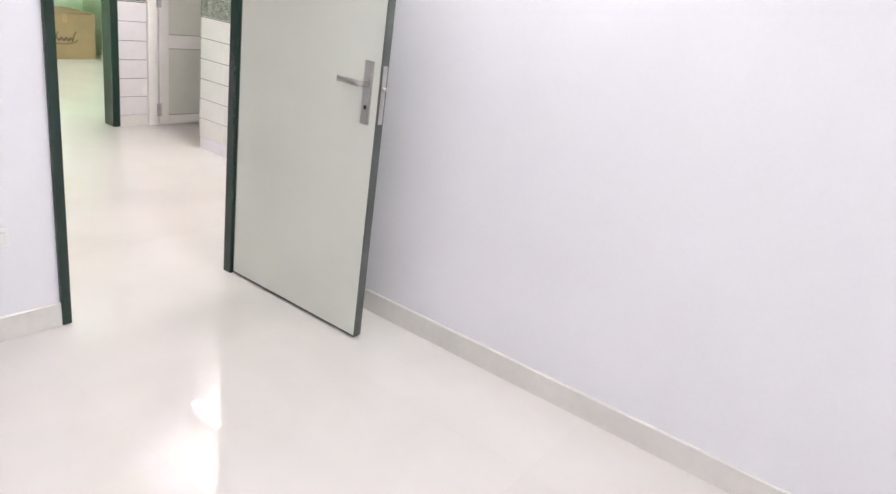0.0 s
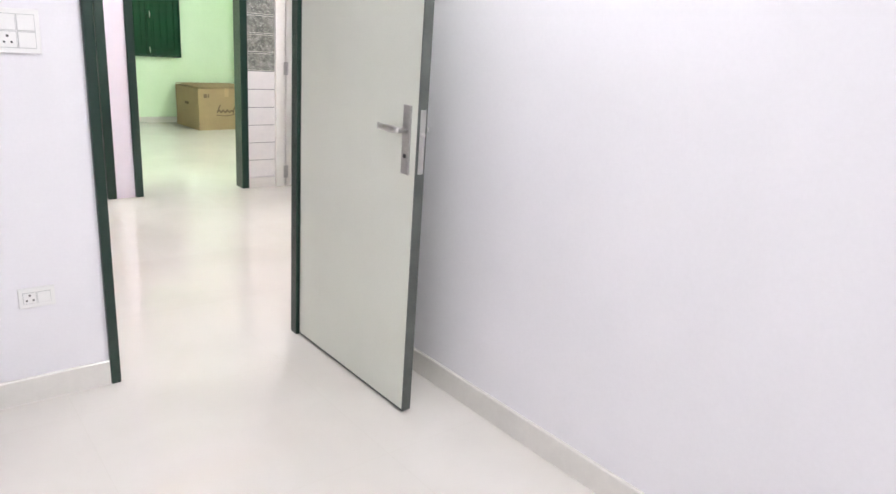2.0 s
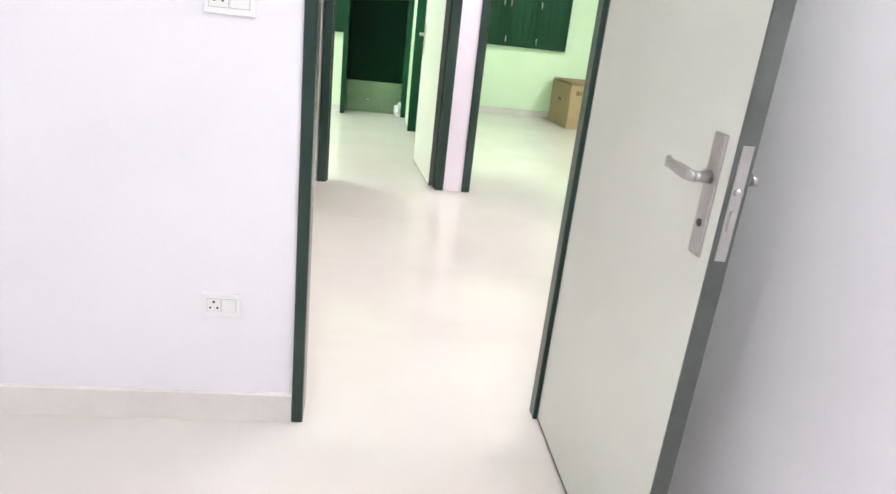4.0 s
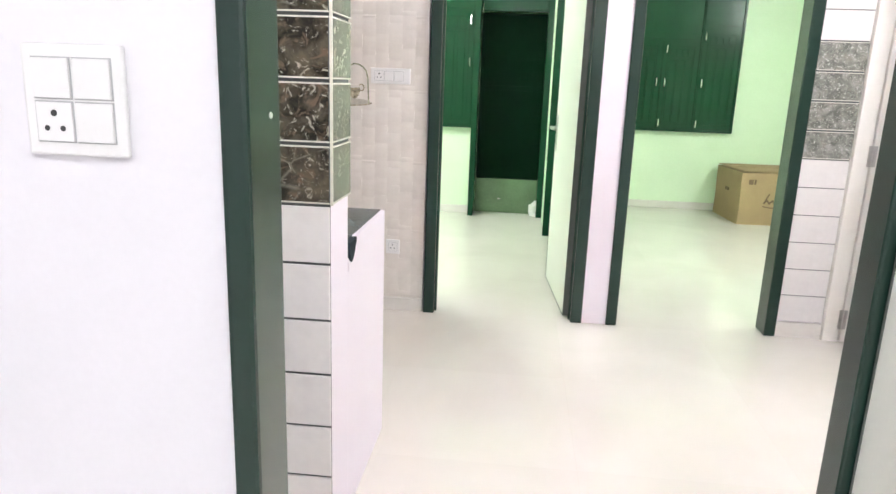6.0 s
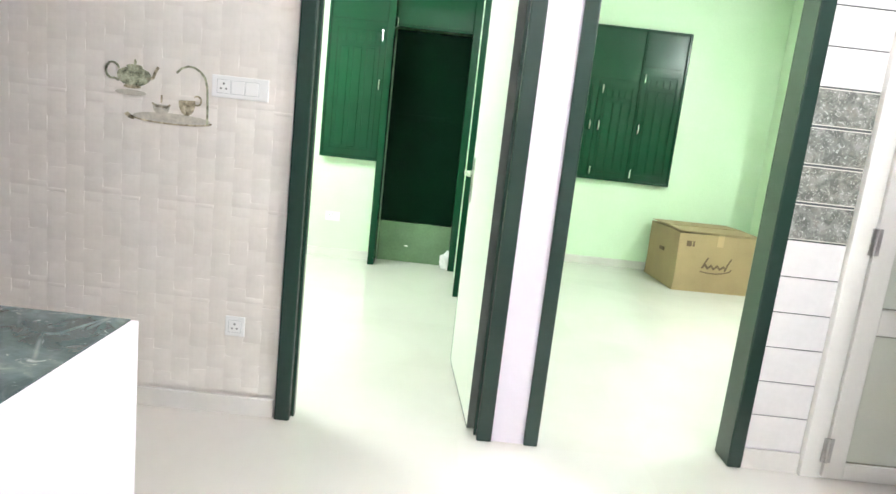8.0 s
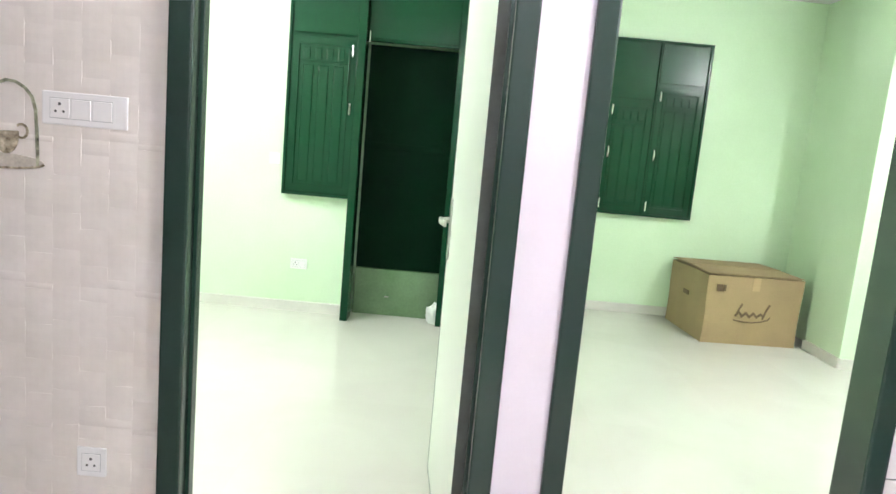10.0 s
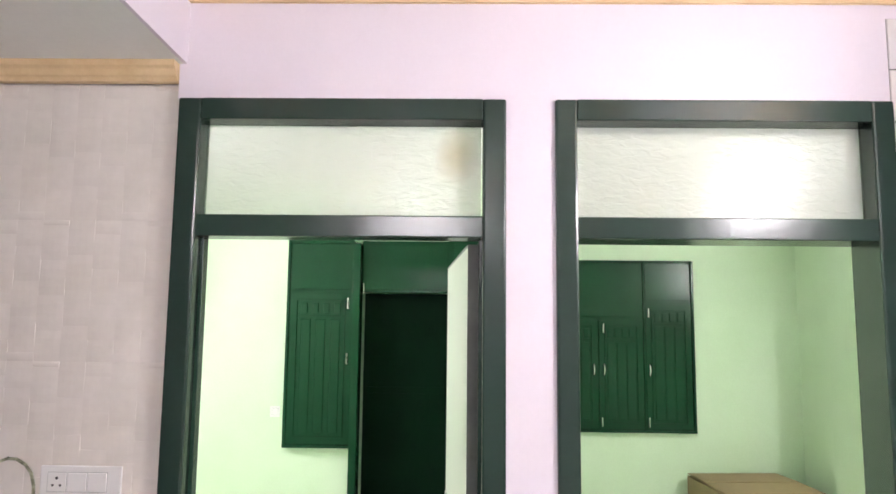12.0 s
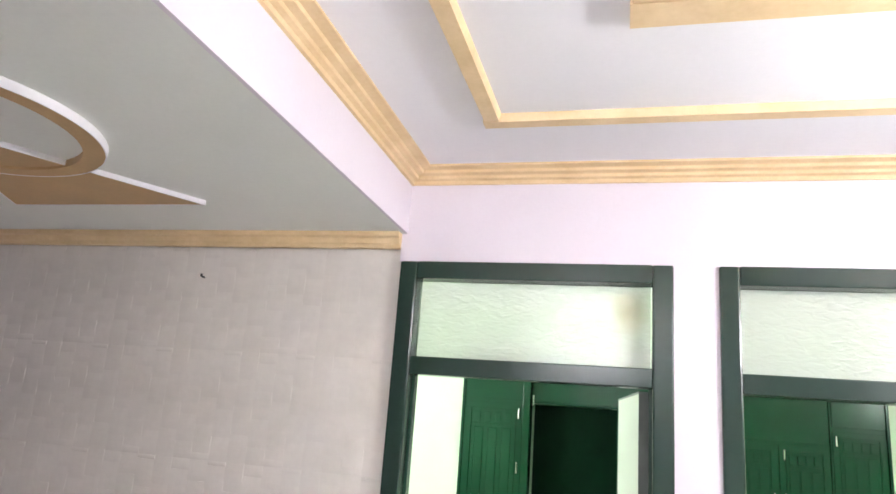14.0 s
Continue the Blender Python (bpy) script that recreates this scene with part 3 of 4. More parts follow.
# ---- bedroom things ----
def switch_board(name, at, cols, rows, cell, kinds, label, turn=0, pad=0.026, shift=0.0):
    """A plate with modules: s a rocker, p a socket. Faces -y before it turns."""
    b = thing(name, label, "switch board", at, "switch boards", turn)
    w, h = cols * cell + pad, rows * cell + 0.03
    part("plate", boxes((-w / 2, w / 2, -0.009, 0, -h / 2, h / 2), bevel=0.003), PLASTIC, b)
    for i, k in enumerate(kinds):
        c, r = i % cols, i // cols
        x, z = (c - (cols - 1) / 2) * cell + shift, ((rows - 1) / 2 - r) * cell
        part("seat_line", boxes((x - cell * 0.48, x + cell * 0.48, -0.0095, -0.0088, z - cell * 0.48, z + cell * 0.48)), SEATLINE, b, "grey gap round a module")
        if k == "s":
            bm = boxes((x - cell * 0.45, x + cell * 0.45, -0.0125, -0.009, z - cell * 0.45, z + cell * 0.45), bevel=0.0012)
            part("rocker", bm, PLASTIC, b)
        else:
            face = part("socket_face", boxes((x - cell * 0.45, x + cell * 0.45, -0.0115, -0.009, z - cell * 0.45, z + cell * 0.45), bevel=0.001), PLASTIC, b)
            for dx, dz, q in ((0, 0.011, 0.0042), (-0.0105, -0.008, 0.0036), (0.0105, -0.008, 0.0036)):
                bm = bmesh.new()
                rod(bm, [(x + dx, -0.0112, z + dz), (x + dx, -0.0122, z + dz)], q, 10)
                part("pin_hole", bm, HOLE, face, "dark pin hole")
    return b


SEATLINE = surface("grey_gap", (0.45, 0.45, 0.45), 0.6, 0.05, 9, 90, 0.0)
switch_board("switch_board", (-0.036, 0.99, 1.312), 2, 2, 0.054, "ssps", "white square switch board on the bedroom wall")
switch_board("wall_socket", (-0.062, 0.99, 0.405), 2, 1, 0.044, "ps", "white socket with a switch low on the bedroom wall")
switch_board("switch_board", (-0.213, 4.034, 1.3705), 3, 1, 0.056, "pss", "white switch board with a socket on the kitchen tiles", 0, 0.056, -0.008)
switch_board("wall_socket", (-0.185, 4.034, 0.39), 1, 1, 0.056, "p", "white socket low on the kitchen tiles")
switch_board("wall_socket", (-0.33, 7.3, 0.37), 2, 1, 0.05, "ps", "pale socket low on the green wall")
switch_board("wall_switch", (-0.55, 7.3, 1.15), 1, 1, 0.05, "s", "small pale switch plate on the green wall")


def door_stopper():
    d = thing("door_stopper", "small steel door stopper on the floor behind the door", "door stopper", (1.105, 0.36, 0))
    bm = bmesh.new()
    rod(bm, [(0, 0, 0), (0, 0, 0.008), (0, 0, 0.01), (0, 0, 0.045)], [0.02, 0.02, 0.012, 0.012], 14)
    part("post", bm, STEEL, d, "", True)
    bm = bmesh.new()
    rod(bm, [(0, 0, 0.045), (0, 0, 0.055)], 0.015, 14)
    part("rubber_cap", bm, HOLE, d, "dark rubber cap", True)


door_stopper()


# ---- kitchen ----
DARKSTONE = surface("dark_broken_stone", (0.016, 0.025, 0.03), 0.8, 0.3, 30, 120, 0.4, spec=0.1)


def counter():
    c = thing("kitchen_counter", "white plastered kitchen counter base with a smooth end", "counter")
    part("base", boxes((-2.69, 0.045, 2.043, 2.56, 0, 0.868), bevel=0.002), LOBBY, c)
    part("lip", boxes((0.030, 0.0452, 2.131, 2.592, 0.0, 0.884), (0.030, 0.0452, 2.043, 2.131, 0.0, 0.866), bevel=0.002), LOBBY, c, "white plaster covering the slab edge")
    s = thing("granite_worktop", "grey-green granite worktop, chipped by the tiled wall", "worktop")
    part("slab", boxes((-2.69, 0.0295, 2.0425, 2.592, 0.868, 0.886), bevel=0.0015), GRANITE, s)
    # the bare slab end where the plaster has come away
    bm = bmesh.new()
    ragged = [(2.0432, 0.887), (2.0432, 0.842), (2.058, 0.834), (2.068, 0.823), (2.082, 0.827), (2.094, 0.843), (2.108, 0.848), (2.116, 0.866), (2.131, 0.872), (2.131, 0.887)]
    low = [bm.verts.new((0.031, y, z)) for y, z in ragged]
    up = [bm.verts.new((0.0515 + 0.004 * noise.noise(Vector((y * 60, z * 60, 0))), y, z)) for y, z in ragged]
    bm.faces.new(low)
    bm.faces.new(up[::-1])
    for i in range(len(low)):
        k = (i + 1) % len(low)
        bm.faces.new((low[i], up[i], up[k], low[k]))
    part("broken_edge", bm, DARKSTONE, s, "rough dark broken corner")
    part("mortar", boxes((0.0452, 0.048, 2.043, 2.066, 0.80, 0.828), bevel=0.001), LOBBY, s, "smear of pale mortar")


counter()


def wall_shape(bm, points, y, depth):
    """An outline in x and z, raised by depth towards -y."""
    back = [bm.verts.new((x, y, z)) for x, z in points]
    front = [bm.verts.new((x, y - depth, z)) for x, z in points]
    n = len(back)
    bm.faces.new(back)
    bm.faces.new(front[::-1])
    for i in range(n):
        bm.faces.new((back[i], front[i], front[(i + 1) % n], back[(i + 1) % n]))
    return bm


def oval(cx, cz, rx, rz, a0=0, a1=360, n=24):
    return [(cx + rx * math.cos(math.radians(a0 + (a1 - a0) * k / n)), cz + rz * math.sin(math.radians(a0 + (a1 - a0) * k / n))) for k in range(n if a1 - a0 == 360 else n + 1)]


def stroke(bm, pts, width, y, depth):
    """A flat stroke along points in x and z."""
    for k in range(len(pts) - 1):
        a, b = Vector(pts[k]), Vector(pts[k + 1])
        d = (b - a).normalized() * width * 0.3
        n = Vector((-d.y, d.x)).normalized() * width / 2
        wall_shape(bm, [(a - d - n)[:], (b + d - n)[:], (b + d + n)[:], (a - d + n)[:]], y, depth)
    return bm


DECOR = surface("green_gold_glaze", (0.15, 0.165, 0.105), 0.2, 0.55, 40, 120, 0.0, tint=(0.40, 0.41, 0.29))
DECORB = surface("brown_gold_glaze", (0.19, 0.145, 0.085), 0.2, 0.5, 40, 120, 0.0, tint=(0.5, 0.44, 0.32))
DECORL = surface("pale_gold_glaze", (0.53, 0.49, 0.42), 0.2, 0.2, 40, 120, 0.0)


def tea_set():
    """The tea set printed on the kitchen tiles, as thin glaze."""
    y, d = 4.0293, 0.003
    t = tagged(new("tile_decor"), "printed tea set picture glazed on beige kitchen tiles", "tile picture")
    part("teapot_body", wall_shape(bmesh.new(), oval(-0.632, 1.373, 0.066, 0.040, 150, 390) + [(-0.60, 1.405), (-0.632, 1.409), (-0.668, 1.403)], y, d), DECOR, t)
    bm = stroke(bmesh.new(), oval(-0.716, 1.387, 0.026, 0.031, 20, 290, 14), 0.008, y, d)
    stroke(bm, [(-0.706, 1.357), (-0.694, 1.352), (-0.688, 1.36)], 0.009, y, d)
    part("teapot_handle", bm, DECOR, t)
    part("teapot_spout", stroke(bmesh.new(), [(-0.576, 1.365), (-0.556, 1.372), (-0.549, 1.392), (-0.538, 1.413)], 0.011, y, d), DECORB, t)
    bm = wall_shape(bmesh.new(), oval(-0.628, 1.424, 0.005, 0.013), y, d)
    wall_shape(bm, oval(-0.63, 1.409, 0.032, 0.008), y, d)
    part("teapot_lid", bm, DECOR, t)
    part("teapot_foot", wall_shape(bmesh.new(), oval(-0.637, 1.331, 0.035, 0.008), y, d), DECORB, t)
    bm = wall_shape(bmesh.new(), oval(-0.643, 1.308, 0.062, 0.011), y, d)
    part("teapot_stand", bm, DECORL, t)
    part("hoop", stroke(bmesh.new(), [(-0.463, 1.404), (-0.445, 1.421), (-0.42, 1.431), (-0.395, 1.429), (-0.37, 1.415), (-0.352, 1.393), (-0.343, 1.36), (-0.34, 1.31), (-0.338, 1.25), (-0.337, 1.215)], 0.008, y, d), DECOR, t)
    part("cup", wall_shape(bmesh.new(), [(-0.452, 1.298), (-0.388, 1.302)] + oval(-0.42, 1.292, 0.033, 0.052, 0, -180, 14), y, d), DECORB, t)
    part("cup_handle", stroke(bmesh.new(), oval(-0.38, 1.302, 0.016, 0.018, -110, 130, 10), 0.006, y, d), DECORB, t)
    part("jug", wall_shape(bmesh.new(), [(-0.555, 1.275), (-0.488, 1.272)] + oval(-0.521, 1.266, 0.033, 0.034, 0, -180, 14), y, d), DECORL, t)
    part("jug_rim", stroke(bmesh.new(), [(-0.556, 1.276), (-0.54, 1.266), (-0.50, 1.264), (-0.487, 1.274)], 0.007, y, d), DECORB, t)
    part("jug_handle", stroke(bmesh.new(), [(-0.521, 1.282), (-0.521, 1.308)], 0.006, y, d), DECORB, t)
    part("tray", wall_shape(bmesh.new(), oval(-0.478, 1.222, 0.155, 0.021), y, d * 0.8), DECORL, t)
    part("tray_rim", stroke(bmesh.new(), oval(-0.478, 1.219, 0.157, 0.018, 185, 355, 20), 0.006, y, d), DECORB, t)
    part("spoon", wall_shape(bmesh.new(), [(-0.668, 1.222), (-0.648, 1.208), (-0.63, 1.204), (-0.622, 1.213), (-0.64, 1.222), (-0.655, 1.232)], y, d), DECORB, t)


tea_set()
skirt("baseboard_12", (2.042, 4.02, 0), (2.288, 4.02, 0), (0, -1, 0), 0.09)
skirt("baseboard_13", (-2.69, 1.862, 0), (0.045, 1.862, 0), (0, -1, 0), 0.08)
skirt("baseboard_11", (-2.7, 4.03, 0), (-0.002, 4.03, 0), (0, -1, 0), 0.08)
hook = thing("wall_hook", "small dark hook in the kitchen tiles", "hook", (-0.81, 4.031, 2.375))
hk = bmesh.new()
rod(hk, [(0, 0.004, 0), (0, -0.02, 0.002), (0.002, -0.026, 0.006)], 0.004, 8)
part("screw", hk, HOLE, hook)
part("wall_plug", boxes((-0.02, -0.01, -0.002, 0.004, 0.006, 0.016), bevel=0.001), HOLE, hook)


# ---- green rooms ----
def cupboard_door(parent, x0, x1, z0, z1, y, carved, handle_at=None, bolts=()):
    """A dark panelled cupboard door with a raised field, and flutes at the head of a carved one."""
    d = part("door", boxes((x0 + 0.003, x1 - 0.003, y - 0.018, y, z0 + 0.003, z1 - 0.003), bevel=0.003), CUPBOARD, parent)
    m = 0.05 if x1 - x0 > 0.2 else 0.03
    if carved:
        for a, b, c, e in ((x0 + m, x1 - m, z0 + m, z0 + m + 0.01), (x0 + m, x1 - m, z1 - m - 0.01, z1 - m), (x0 + m, x0 + m + 0.01, z0 + m + 0.01, z1 - m - 0.01), (x1 - m - 0.01, x1 - m, z0 + m + 0.01, z1 - m - 0.01),
                           (x0 + m + 0.01, x1 - m - 0.01, z1 - m - 0.13, z1 - m - 0.12)):
            part("bead", boxes((a, b, y - 0.030, y - 0.0175, c, e), bevel=0.004), CUPBOARD, d)
        for k in range(4):
            x = x0 + m + 0.02 + (x1 - x0 - 2 * m - 0.04) * (k + 0.5) / 4
            part("rosette", boxes((x - 0.024, x + 0.024, y - 0.030, y - 0.0175, z1 - m - 0.108, z1 - m - 0.03), bevel=0.005), CUPBOARD, d)
        for k in range(3):
            x = x0 + m + 0.02 + (x1 - x0 - 2 * m - 0.04) * (k + 0.5) / 3
            part("field", boxes((x - 0.036, x + 0.036, y - 0.0245, y - 0.0175, z0 + m + 0.03, z1 - m - 0.15), bevel=0.005), CUPBOARD, d)
    if handle_at:
        hx, hz = handle_at
        bm = bmesh.new()
        rod(bm, [(hx, y - 0.017, hz - 0.05), (hx, y - 0.036, hz - 0.043), (hx + 0.003, y - 0.042, hz), (hx, y - 0.036, hz + 0.043), (hx, y - 0.017, hz + 0.05)], [0.007, 0.006, 0.008, 0.006, 0.007], 8)
        part("handle", bm, CHROME, d, "bright chrome bow handle", True)
    for bx, bz in bolts:
        bm = boxes((bx - 0.006, bx + 0.006, y - 0.024, y - 0.0175, bz - 0.04, bz + 0.04), bevel=0.002)
        rod(bm, [(bx, y - 0.028, bz - 0.035), (bx, y - 0.028, bz + 0.035)], 0.004, 8)
        part("bolt", bm, CHROME, d, "small steel bolt")
    return d


CHROME = surface("bright_chrome", (0.75, 0.75, 0.74), 0.15, 0.05, 20, 100, 0.0, metal=1.0)


def left_wardrobe():
    w = thing("wall_cupboard", "dark green wall cupboard with a carved panel", "cupboard", (0, 0, 0))
    part("body", boxes((-0.474, 0.028, 7.24, 7.2995, 0.9, 2.435), bevel=0.003), CUPBOARD, w)
    for n, r in (("side_trim", (-0.474, -0.452, 0.9, 2.435)), ("top_trim", (-0.452, 0.028, 2.412, 2.435)), ("bottom_trim", (-0.452, 0.028, 0.9, 0.923))):
        part(n, boxes((r[0], r[1], 7.214, 7.2395, r[2], r[3]), bevel=0.004), CUPBOARD, w)
    cupboard_door(w, -0.45, 0.02, 2.06, 2.41, 7.239, False)
    cupboard_door(w, -0.45, 0.02, 0.925, 2.04, 7.239, True, None, [(-0.012, 1.96), (-0.012, 1.55)])
    f = thing("closet_front", "dark green closet front with a near-black sheet in its opening", "closet", (0, 0, 0))
    part("post", boxes((0.03, 0.085, 7.13, 7.2995, 0, 2.405), bevel=0.003), CUPBOARD, f)
    part("post", boxes((0.74, 0.7995, 7.2, 7.46, 0, 2.435), bevel=0.003), CUPBOARD, f)
    part("loft_box", boxes((0.085, 0.74, 7.24, 7.2995, 2.045, 2.435), bevel=0.003), CUPBOARD, f)
    cupboard_door(f, 0.095, 0.735, 2.06, 2.41, 7.239, False, None, [(0.10, 2.07)])
    # near-black sheet fills the opening, its dark depth put into the colour
    part("opening_sheet", boxes((0.0855, 0.7395, 7.43, 7.46, 0.365, 2.045), bevel=0.002), DARKSHEET, f, "near-black sheet filling the tall opening")
    part("mid_rail", boxes((0.0855, 0.7395, 7.424, 7.43, 1.28, 1.33), bevel=0.002), DARKSHEET, f)
    part("plinth", boxes((0.0855, 0.7395, 7.40, 7.46, 0, 0.363), bevel=0.003), OLIVE, f, "olive glossy lower panel")
    # small bright bar low on the plinth, put there for a pale spot
    part("plinth_bright_bar", boxes((0.33, 0.36, 7.394, 7.4005, 0.145, 0.155), bevel=0.001), CHROME, f)
    j = thing("closet_jamb", "dark green jamb at the closet side", "jamb", (0, 0, 0))
    part("jamb", boxes((0.785, 0.955, 6.34, 6.3995, 0, 2.44), bevel=0.003), CUPBOARD, j)


DARKSHEET = surface("near_black_green_sheet", (0.0012, 0.0100, 0.0045), 0.5, 0.2, 4, 50, 0.08, spec=0.04)
OLIVE = surface("olive_gloss_panel", (0.13, 0.21, 0.11), 0.25, 0.2, 4, 50, 0.08)
left_wardrobe()


def right_cupboard():
    w = thing("wall_cupboard", "dark green four-door wall cupboard with chrome handles", "cupboard", (0, 0, 0))
    part("body", boxes((1.62, 2.90, 8.222, 8.2795, 0.89, 2.395), bevel=0.004), CUPBOARD, w)
    y = 8.2215
    for n, r in (("side_trim", (1.62, 1.648, 0.89, 2.395)), ("side_trim", (2.877, 2.90, 0.89, 2.395)), ("top_trim", (1.648, 2.877, 2.377, 2.395)), ("bottom_trim", (1.648, 2.877, 0.89, 0.913)), ("mid_trim", (2.452, 2.468, 0.913, 2.377))):
        part(n, boxes((r[0], r[1], 8.196, 8.2215, r[2], r[3]), bevel=0.004), CUPBOARD, w)
    cupboard_door(w, 2.47, 2.875, 2.04, 2.375, y, False)
    cupboard_door(w, 2.47, 2.875, 0.915, 2.01, y, True, (2.50, 1.43), [(2.50, 1.93), (2.49, 0.98)])
    cupboard_door(w, 1.65, 2.45, 1.89, 2.375, y, False)
    cupboard_door(w, 2.055, 2.45, 0.915, 1.87, y, True, (2.10, 1.43), [(2.10, 1.79), (2.08, 0.98)])
    cupboard_door(w, 1.65, 2.05, 0.915, 1.87, y, True, (2.01, 1.43))


right_cupboard()


def carton():
    """A large closed carton with a tape seam, dents, handle slots and print."""
    c = thing("cardboard_carton", "large brown cardboard carton with dark print, on the floor", "carton", (3.21, 7.845, 0), turn=4)
    bm = bmesh.new()
    box(bm, -0.39, 0.39, -0.365, 0.365, 0, 0.545)
    bmesh.ops.subdivide_edges(bm, edges=bm.edges[:], cuts=5, use_grid_fill=True)
    for v in bm.verts:
        p = noise.noise(v.co * 3.1)
        if v.co.z > 0.01:
            v.co += Vector((p * 0.010, noise.noise(v.co * 2.7 + Vector((4, 1, 0))) * 0.010, noise.noise(v.co * 2.2) * (0.012 if v.co.z > 0.5 else 0)))
    part("body", bm, CARD, c)
    for s, tilt in ((-1, 0.004), (1, 0.007)):
        bm = bmesh.new()
        box(bm, -0.39, 0.39, 0.005 if s > 0 else -0.362, 0.362 if s > 0 else -0.005, 0.556, 0.561)
        for v in bm.verts:
            if abs(v.co.y) < 0.1:
                v.co.z += tilt
        part("flap", bm, CARD, c)
    part("tape", boxes((-0.03, 0.03, -0.3745, -0.3725, 0.44, 0.55)), TAPE, c, "strip of packing tape")
    bm = bmesh.new()
    y = -0.3735
    stroke(bm, [(-0.14, 0.235), (-0.115, 0.268), (-0.085, 0.232), (-0.055, 0.262), (-0.025, 0.23), (0.005, 0.262), (0.035, 0.232), (0.065, 0.258), (0.09, 0.24)], 0.017, y, 0.004)
    stroke(bm, [(-0.135, 0.235), (-0.115, 0.29), (-0.095, 0.33)], 0.014, y, 0.004)
    stroke(bm, [(0.085, 0.22), (0.105, 0.285), (0.13, 0.335)], 0.014, y, 0.004)
    stroke(bm, [(-0.15, 0.20), (-0.08, 0.188), (0.0, 0.186), (0.07, 0.196), (0.13, 0.215), (0.145, 0.235)], 0.010, y, 0.004)
    part("logo", bm, INK, c, "dark printed flourish")
    bm = boxes((-0.32, -0.275, y - 0.003, y + 0.0015, 0.425, 0.475), (-0.262, -0.245, y - 0.003, y + 0.0015, 0.425, 0.475))
    part("mark", bm, INK, c, "small dark printed marks")
    part("handle_slot", boxes((-0.402, -0.39, -0.05, 0.05, 0.31, 0.345), bevel=0.004), INK, c, "dark hand hole")


carton()


def bag():
    bm = bmesh.new()
    bmesh.ops.create_icosphere(bm, subdivisions=4, radius=1)
    for v in bm.verts:
        d = v.co.normalized()
        r = 1 + 0.35 * noise.noise(d * 1.9) + 0.16 * noise.noise(d * 5.2) + 0.08 * abs(noise.noise(d * 11))
        v.co = Vector((d.x * 0.065 * r, d.y * 0.06 * r, max(0.0, 0.07 + d.z * 0.085 * r)))
    b = thing("plastic_bag", "crumpled white plastic bag on the floor by the closet", "bag", (0.735, 7.3, 0))
    part("bag_skin", bm, PLASTIC, b, "", True)


bag()


# ---- wall tiles, piece by piece ----
DARK_ROWS = range(6, 10)


def tile_mesh(name, w, h, t, material):
    """A tile in x and z, its face towards -y, with eased edges."""
    bm = boxes((0, w, -t, 0, 0, h))
    bmesh.ops.bevel(bm, geom=[e for e in bm.edges if all(v.co.y < -t / 2 for v in e.verts)], offset=0.0015, segments=1, affect="EDGES")
    return mesh_of(name, bm, material)


def clad(wall, origin, turn, lengths, rows, PITCH=0.1532, BASE=0.0948, gap=0.0045, only_dark=False, stone=None):
    """Rows of pale tiles between dark grooves, and marble rows between double ivory lines, on a wall face."""
    m = pose(*origin, 0, 0, turn)
    total = sum(lengths)
    if only_dark:
        z0, z1 = BASE + PITCH * DARK_ROWS[0], BASE + PITCH * (DARK_ROWS[-1] + 1)
    else:
        z0, z1 = BASE, BASE + PITCH * rows
    bed = part("groove_bed", boxes((0, total, -0.0025, 0.001, z0, z1)), GROUT, wall, "dark recessed joints")
    bed.matrix_basis = m
    made = {}
    for k in range(rows):
        dark = k in DARK_ROWS
        if only_dark and not dark:
            continue
        x = 0.0
        z = BASE + PITCH * k
        for w in lengths:
            key = (round(w, 3), dark)
            g = 0.017 if dark else gap
            if key not in made:
                made[key] = tile_mesh("tile", w - 0.0012, PITCH - g, 0.0085, (stone or PALERMARBLE) if dark else BLUSHTILE)
            o = new("tile", made[key])
            o.parent, o.matrix_basis = wall, m @ pose(x + 0.0006, 0, z + g / 2)
            x += w
        if dark:
            key = (round(total, 3), "line")
            if key not in made:
                made[key] = mesh_of("listello", boxes((0, total, -0.0088, 0, 0, 0.0038)), PALELINE)
            for dz in (0.0045, PITCH - 0.0083):
                o = new("listello", made[key])
                o.parent, o.matrix_basis = wall, m @ pose(0, 0, z + dz)


named = bpy.data.objects
COLUMN = dict(PITCH=0.1575, BASE=0.083, gap=0.0075, stone=MARBLE)
clad(named["wall_kitchen_front"], (-2.395, 1.862, 0), 0, [0.61] * 4, 15, **COLUMN)
clad(named["wall_kitchen_front"], (0.045, 1.8535, 0), 90, [0.1885], 15, only_dark=True, **COLUMN)
part("corner_trim", boxes((0.0475, 0.0555, 1.8512, 1.8534, 1.03, 1.655), bevel=0.0006), PALELINE, named["wall_kitchen_front"], "thin ivory corner strip")
clad(named["wall_back"], (2.042, 4.02, 0), 0, [0.246], 17)
clad(named["wall_lobby_right"], (2.25, 3.18, 0), -90, [0.3, 0.58, 0.58, 0.58], 17)
clad(named["wall_lobby_right"], (2.36, 3.18, 0), 180, [0.1185], 17)


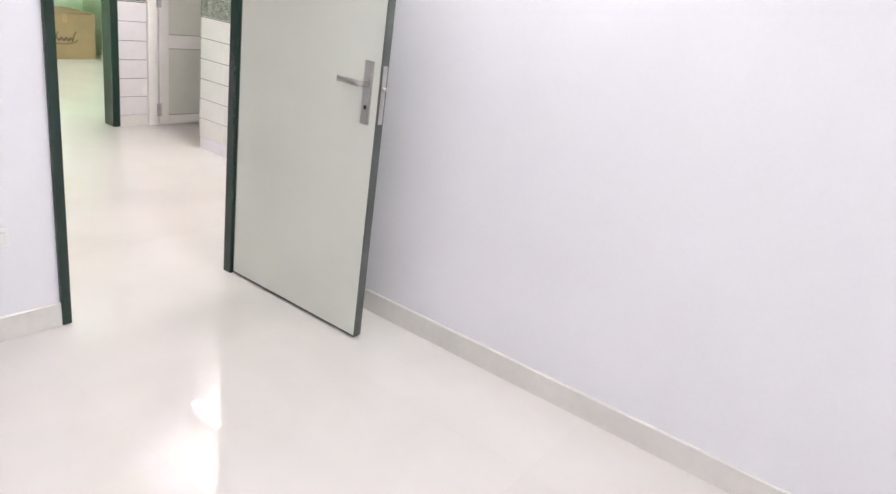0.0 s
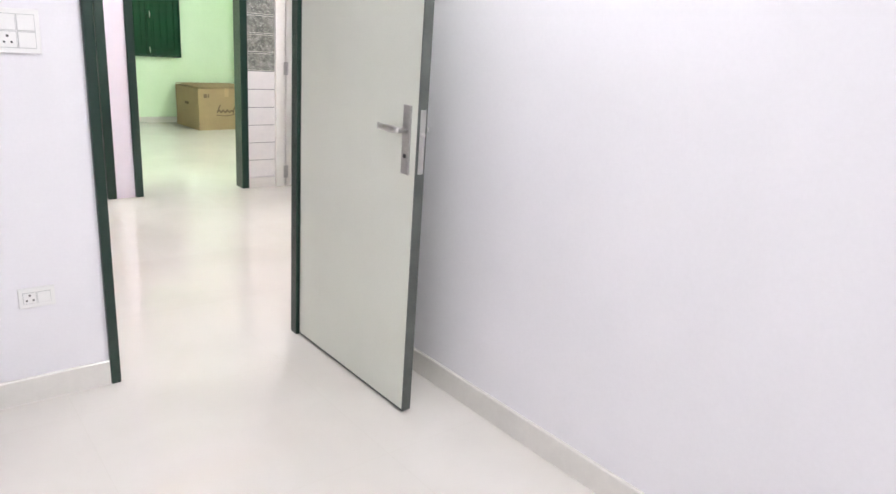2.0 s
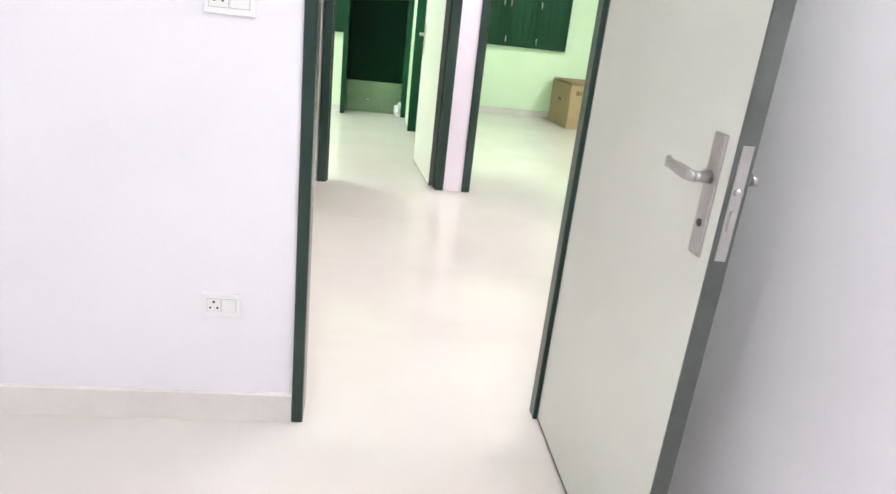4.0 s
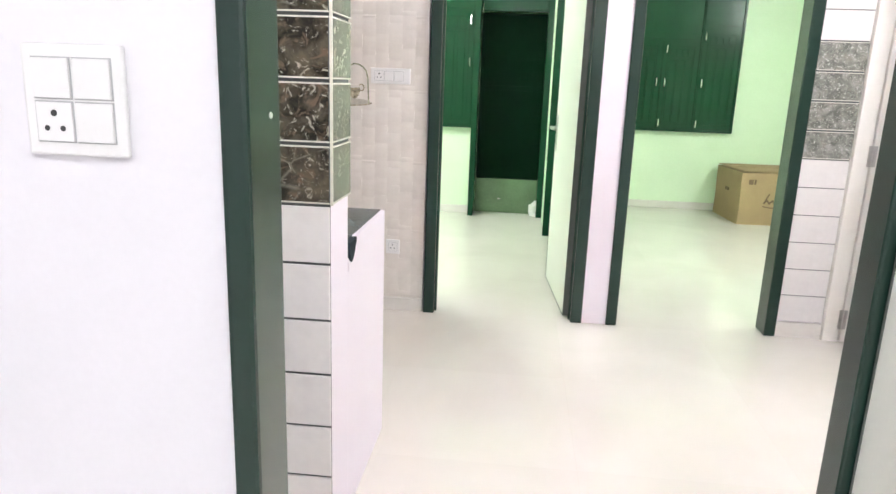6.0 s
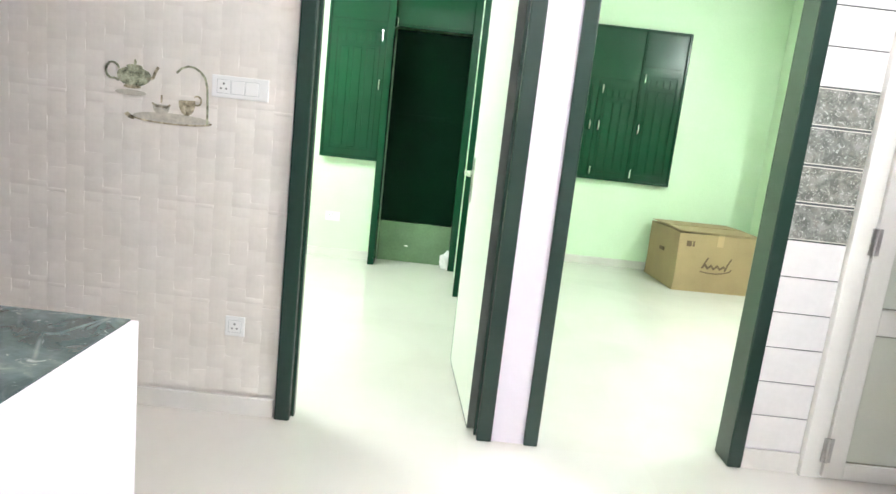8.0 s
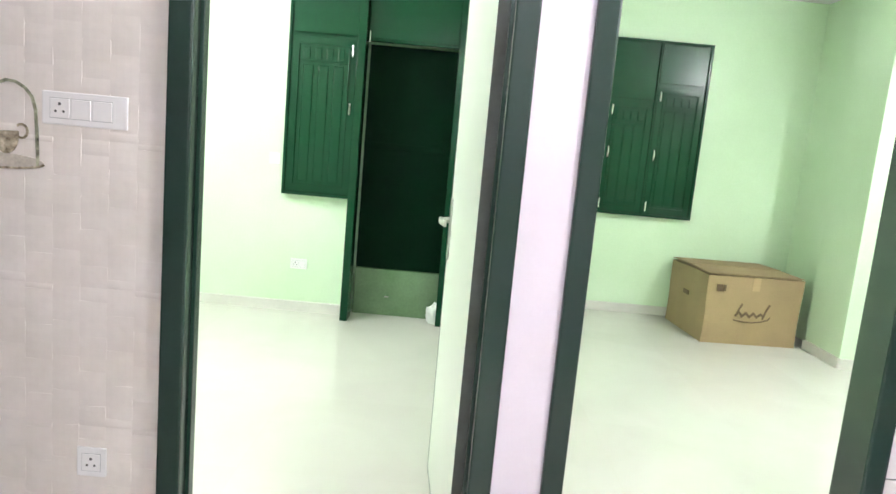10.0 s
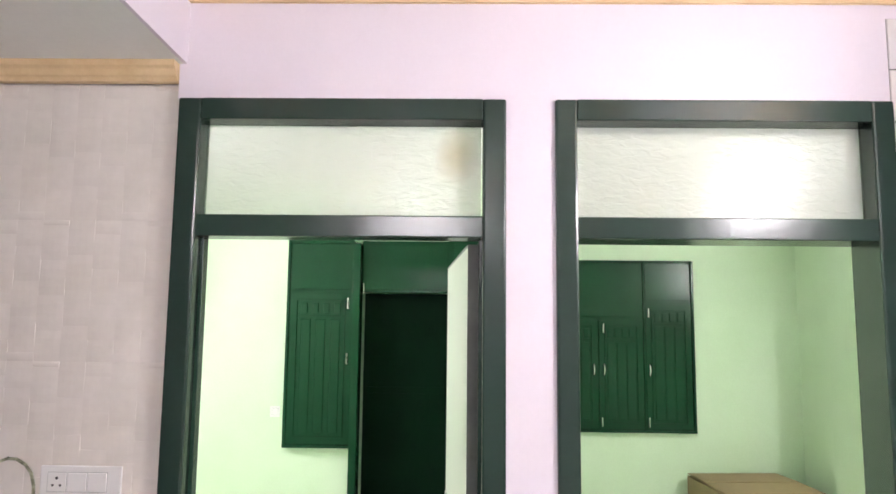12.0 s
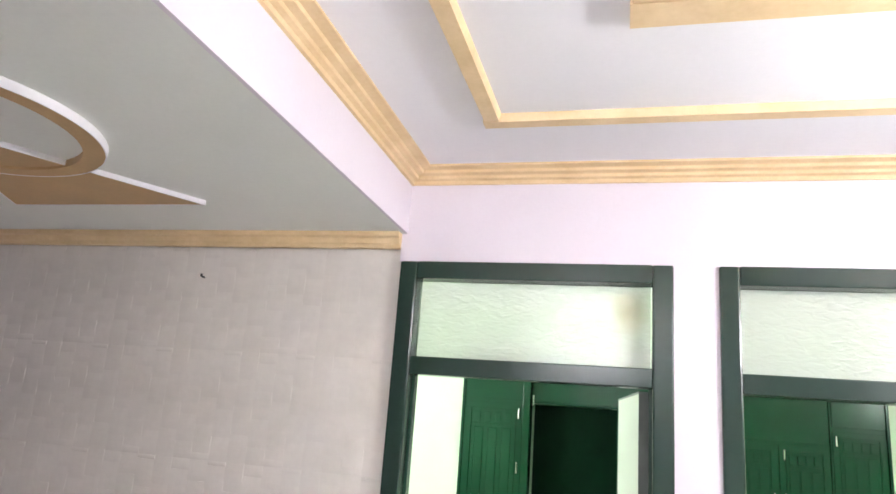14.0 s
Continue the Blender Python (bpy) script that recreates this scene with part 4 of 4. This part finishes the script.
def embossed_tile(seed):
    """A tile of four columns of softly raised blocks, each tilted its own way, broken at staggered heights."""
    rng = random.Random(seed)
    w, h = 0.3, 0.4
    bm = bmesh.new()
    for c in range(4):
        x0, x1 = c * 0.075, (c + 1) * 0.075
        first = (0.0, 0.06, 0.025, 0.085)[c]
        cuts = [0.0] + [q for q in (first, first + 0.1, first + 0.2, first + 0.3) if 0.01 < q < h - 0.01] + [h]
        for k, (a, b) in enumerate(zip(cuts, cuts[1:])):
            side = 1 if (c + k) % 2 else -1
            lean, nod, lift = side * (0.001 + 0.0014 * rng.random()), 0.0016 * rng.uniform(-1, 1), 0.0085
            def deep(x, z):
                u, v = (x - x0) / (x1 - x0) - 0.5, (z - a) / (b - a) - 0.5
                return -(lift + lean * u - nod * v - 0.0025 * (abs(2 * u) ** 2 + abs(2 * v) ** 2.5) * 0.5)
            grid = [[bm.verts.new((x0 + (x1 - x0) * i / 4, deep(x0 + (x1 - x0) * i / 4, a + (b - a) * k / 4), a + (b - a) * k / 4)) for i in range(5)] for k in range(5)]
            for k in range(4):
                for i in range(4):
                    bm.faces.new((grid[k][i], grid[k][i + 1], grid[k + 1][i + 1], grid[k + 1][i]))
            back = [bm.verts.new((x, 0, z)) for x, z in ((x0, a), (x1, a), (x1, b), (x0, b))]
            edges = [[grid[0][i] for i in range(5)], [grid[k][4] for k in range(5)], [grid[4][4 - i] for i in range(5)], [grid[4 - k][0] for k in range(5)]]
            for e, p, q in zip(edges, back, back[1:] + back[:1]):
                bm.faces.new([p, q, *e[::-1]])
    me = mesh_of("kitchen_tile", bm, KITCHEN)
    return me


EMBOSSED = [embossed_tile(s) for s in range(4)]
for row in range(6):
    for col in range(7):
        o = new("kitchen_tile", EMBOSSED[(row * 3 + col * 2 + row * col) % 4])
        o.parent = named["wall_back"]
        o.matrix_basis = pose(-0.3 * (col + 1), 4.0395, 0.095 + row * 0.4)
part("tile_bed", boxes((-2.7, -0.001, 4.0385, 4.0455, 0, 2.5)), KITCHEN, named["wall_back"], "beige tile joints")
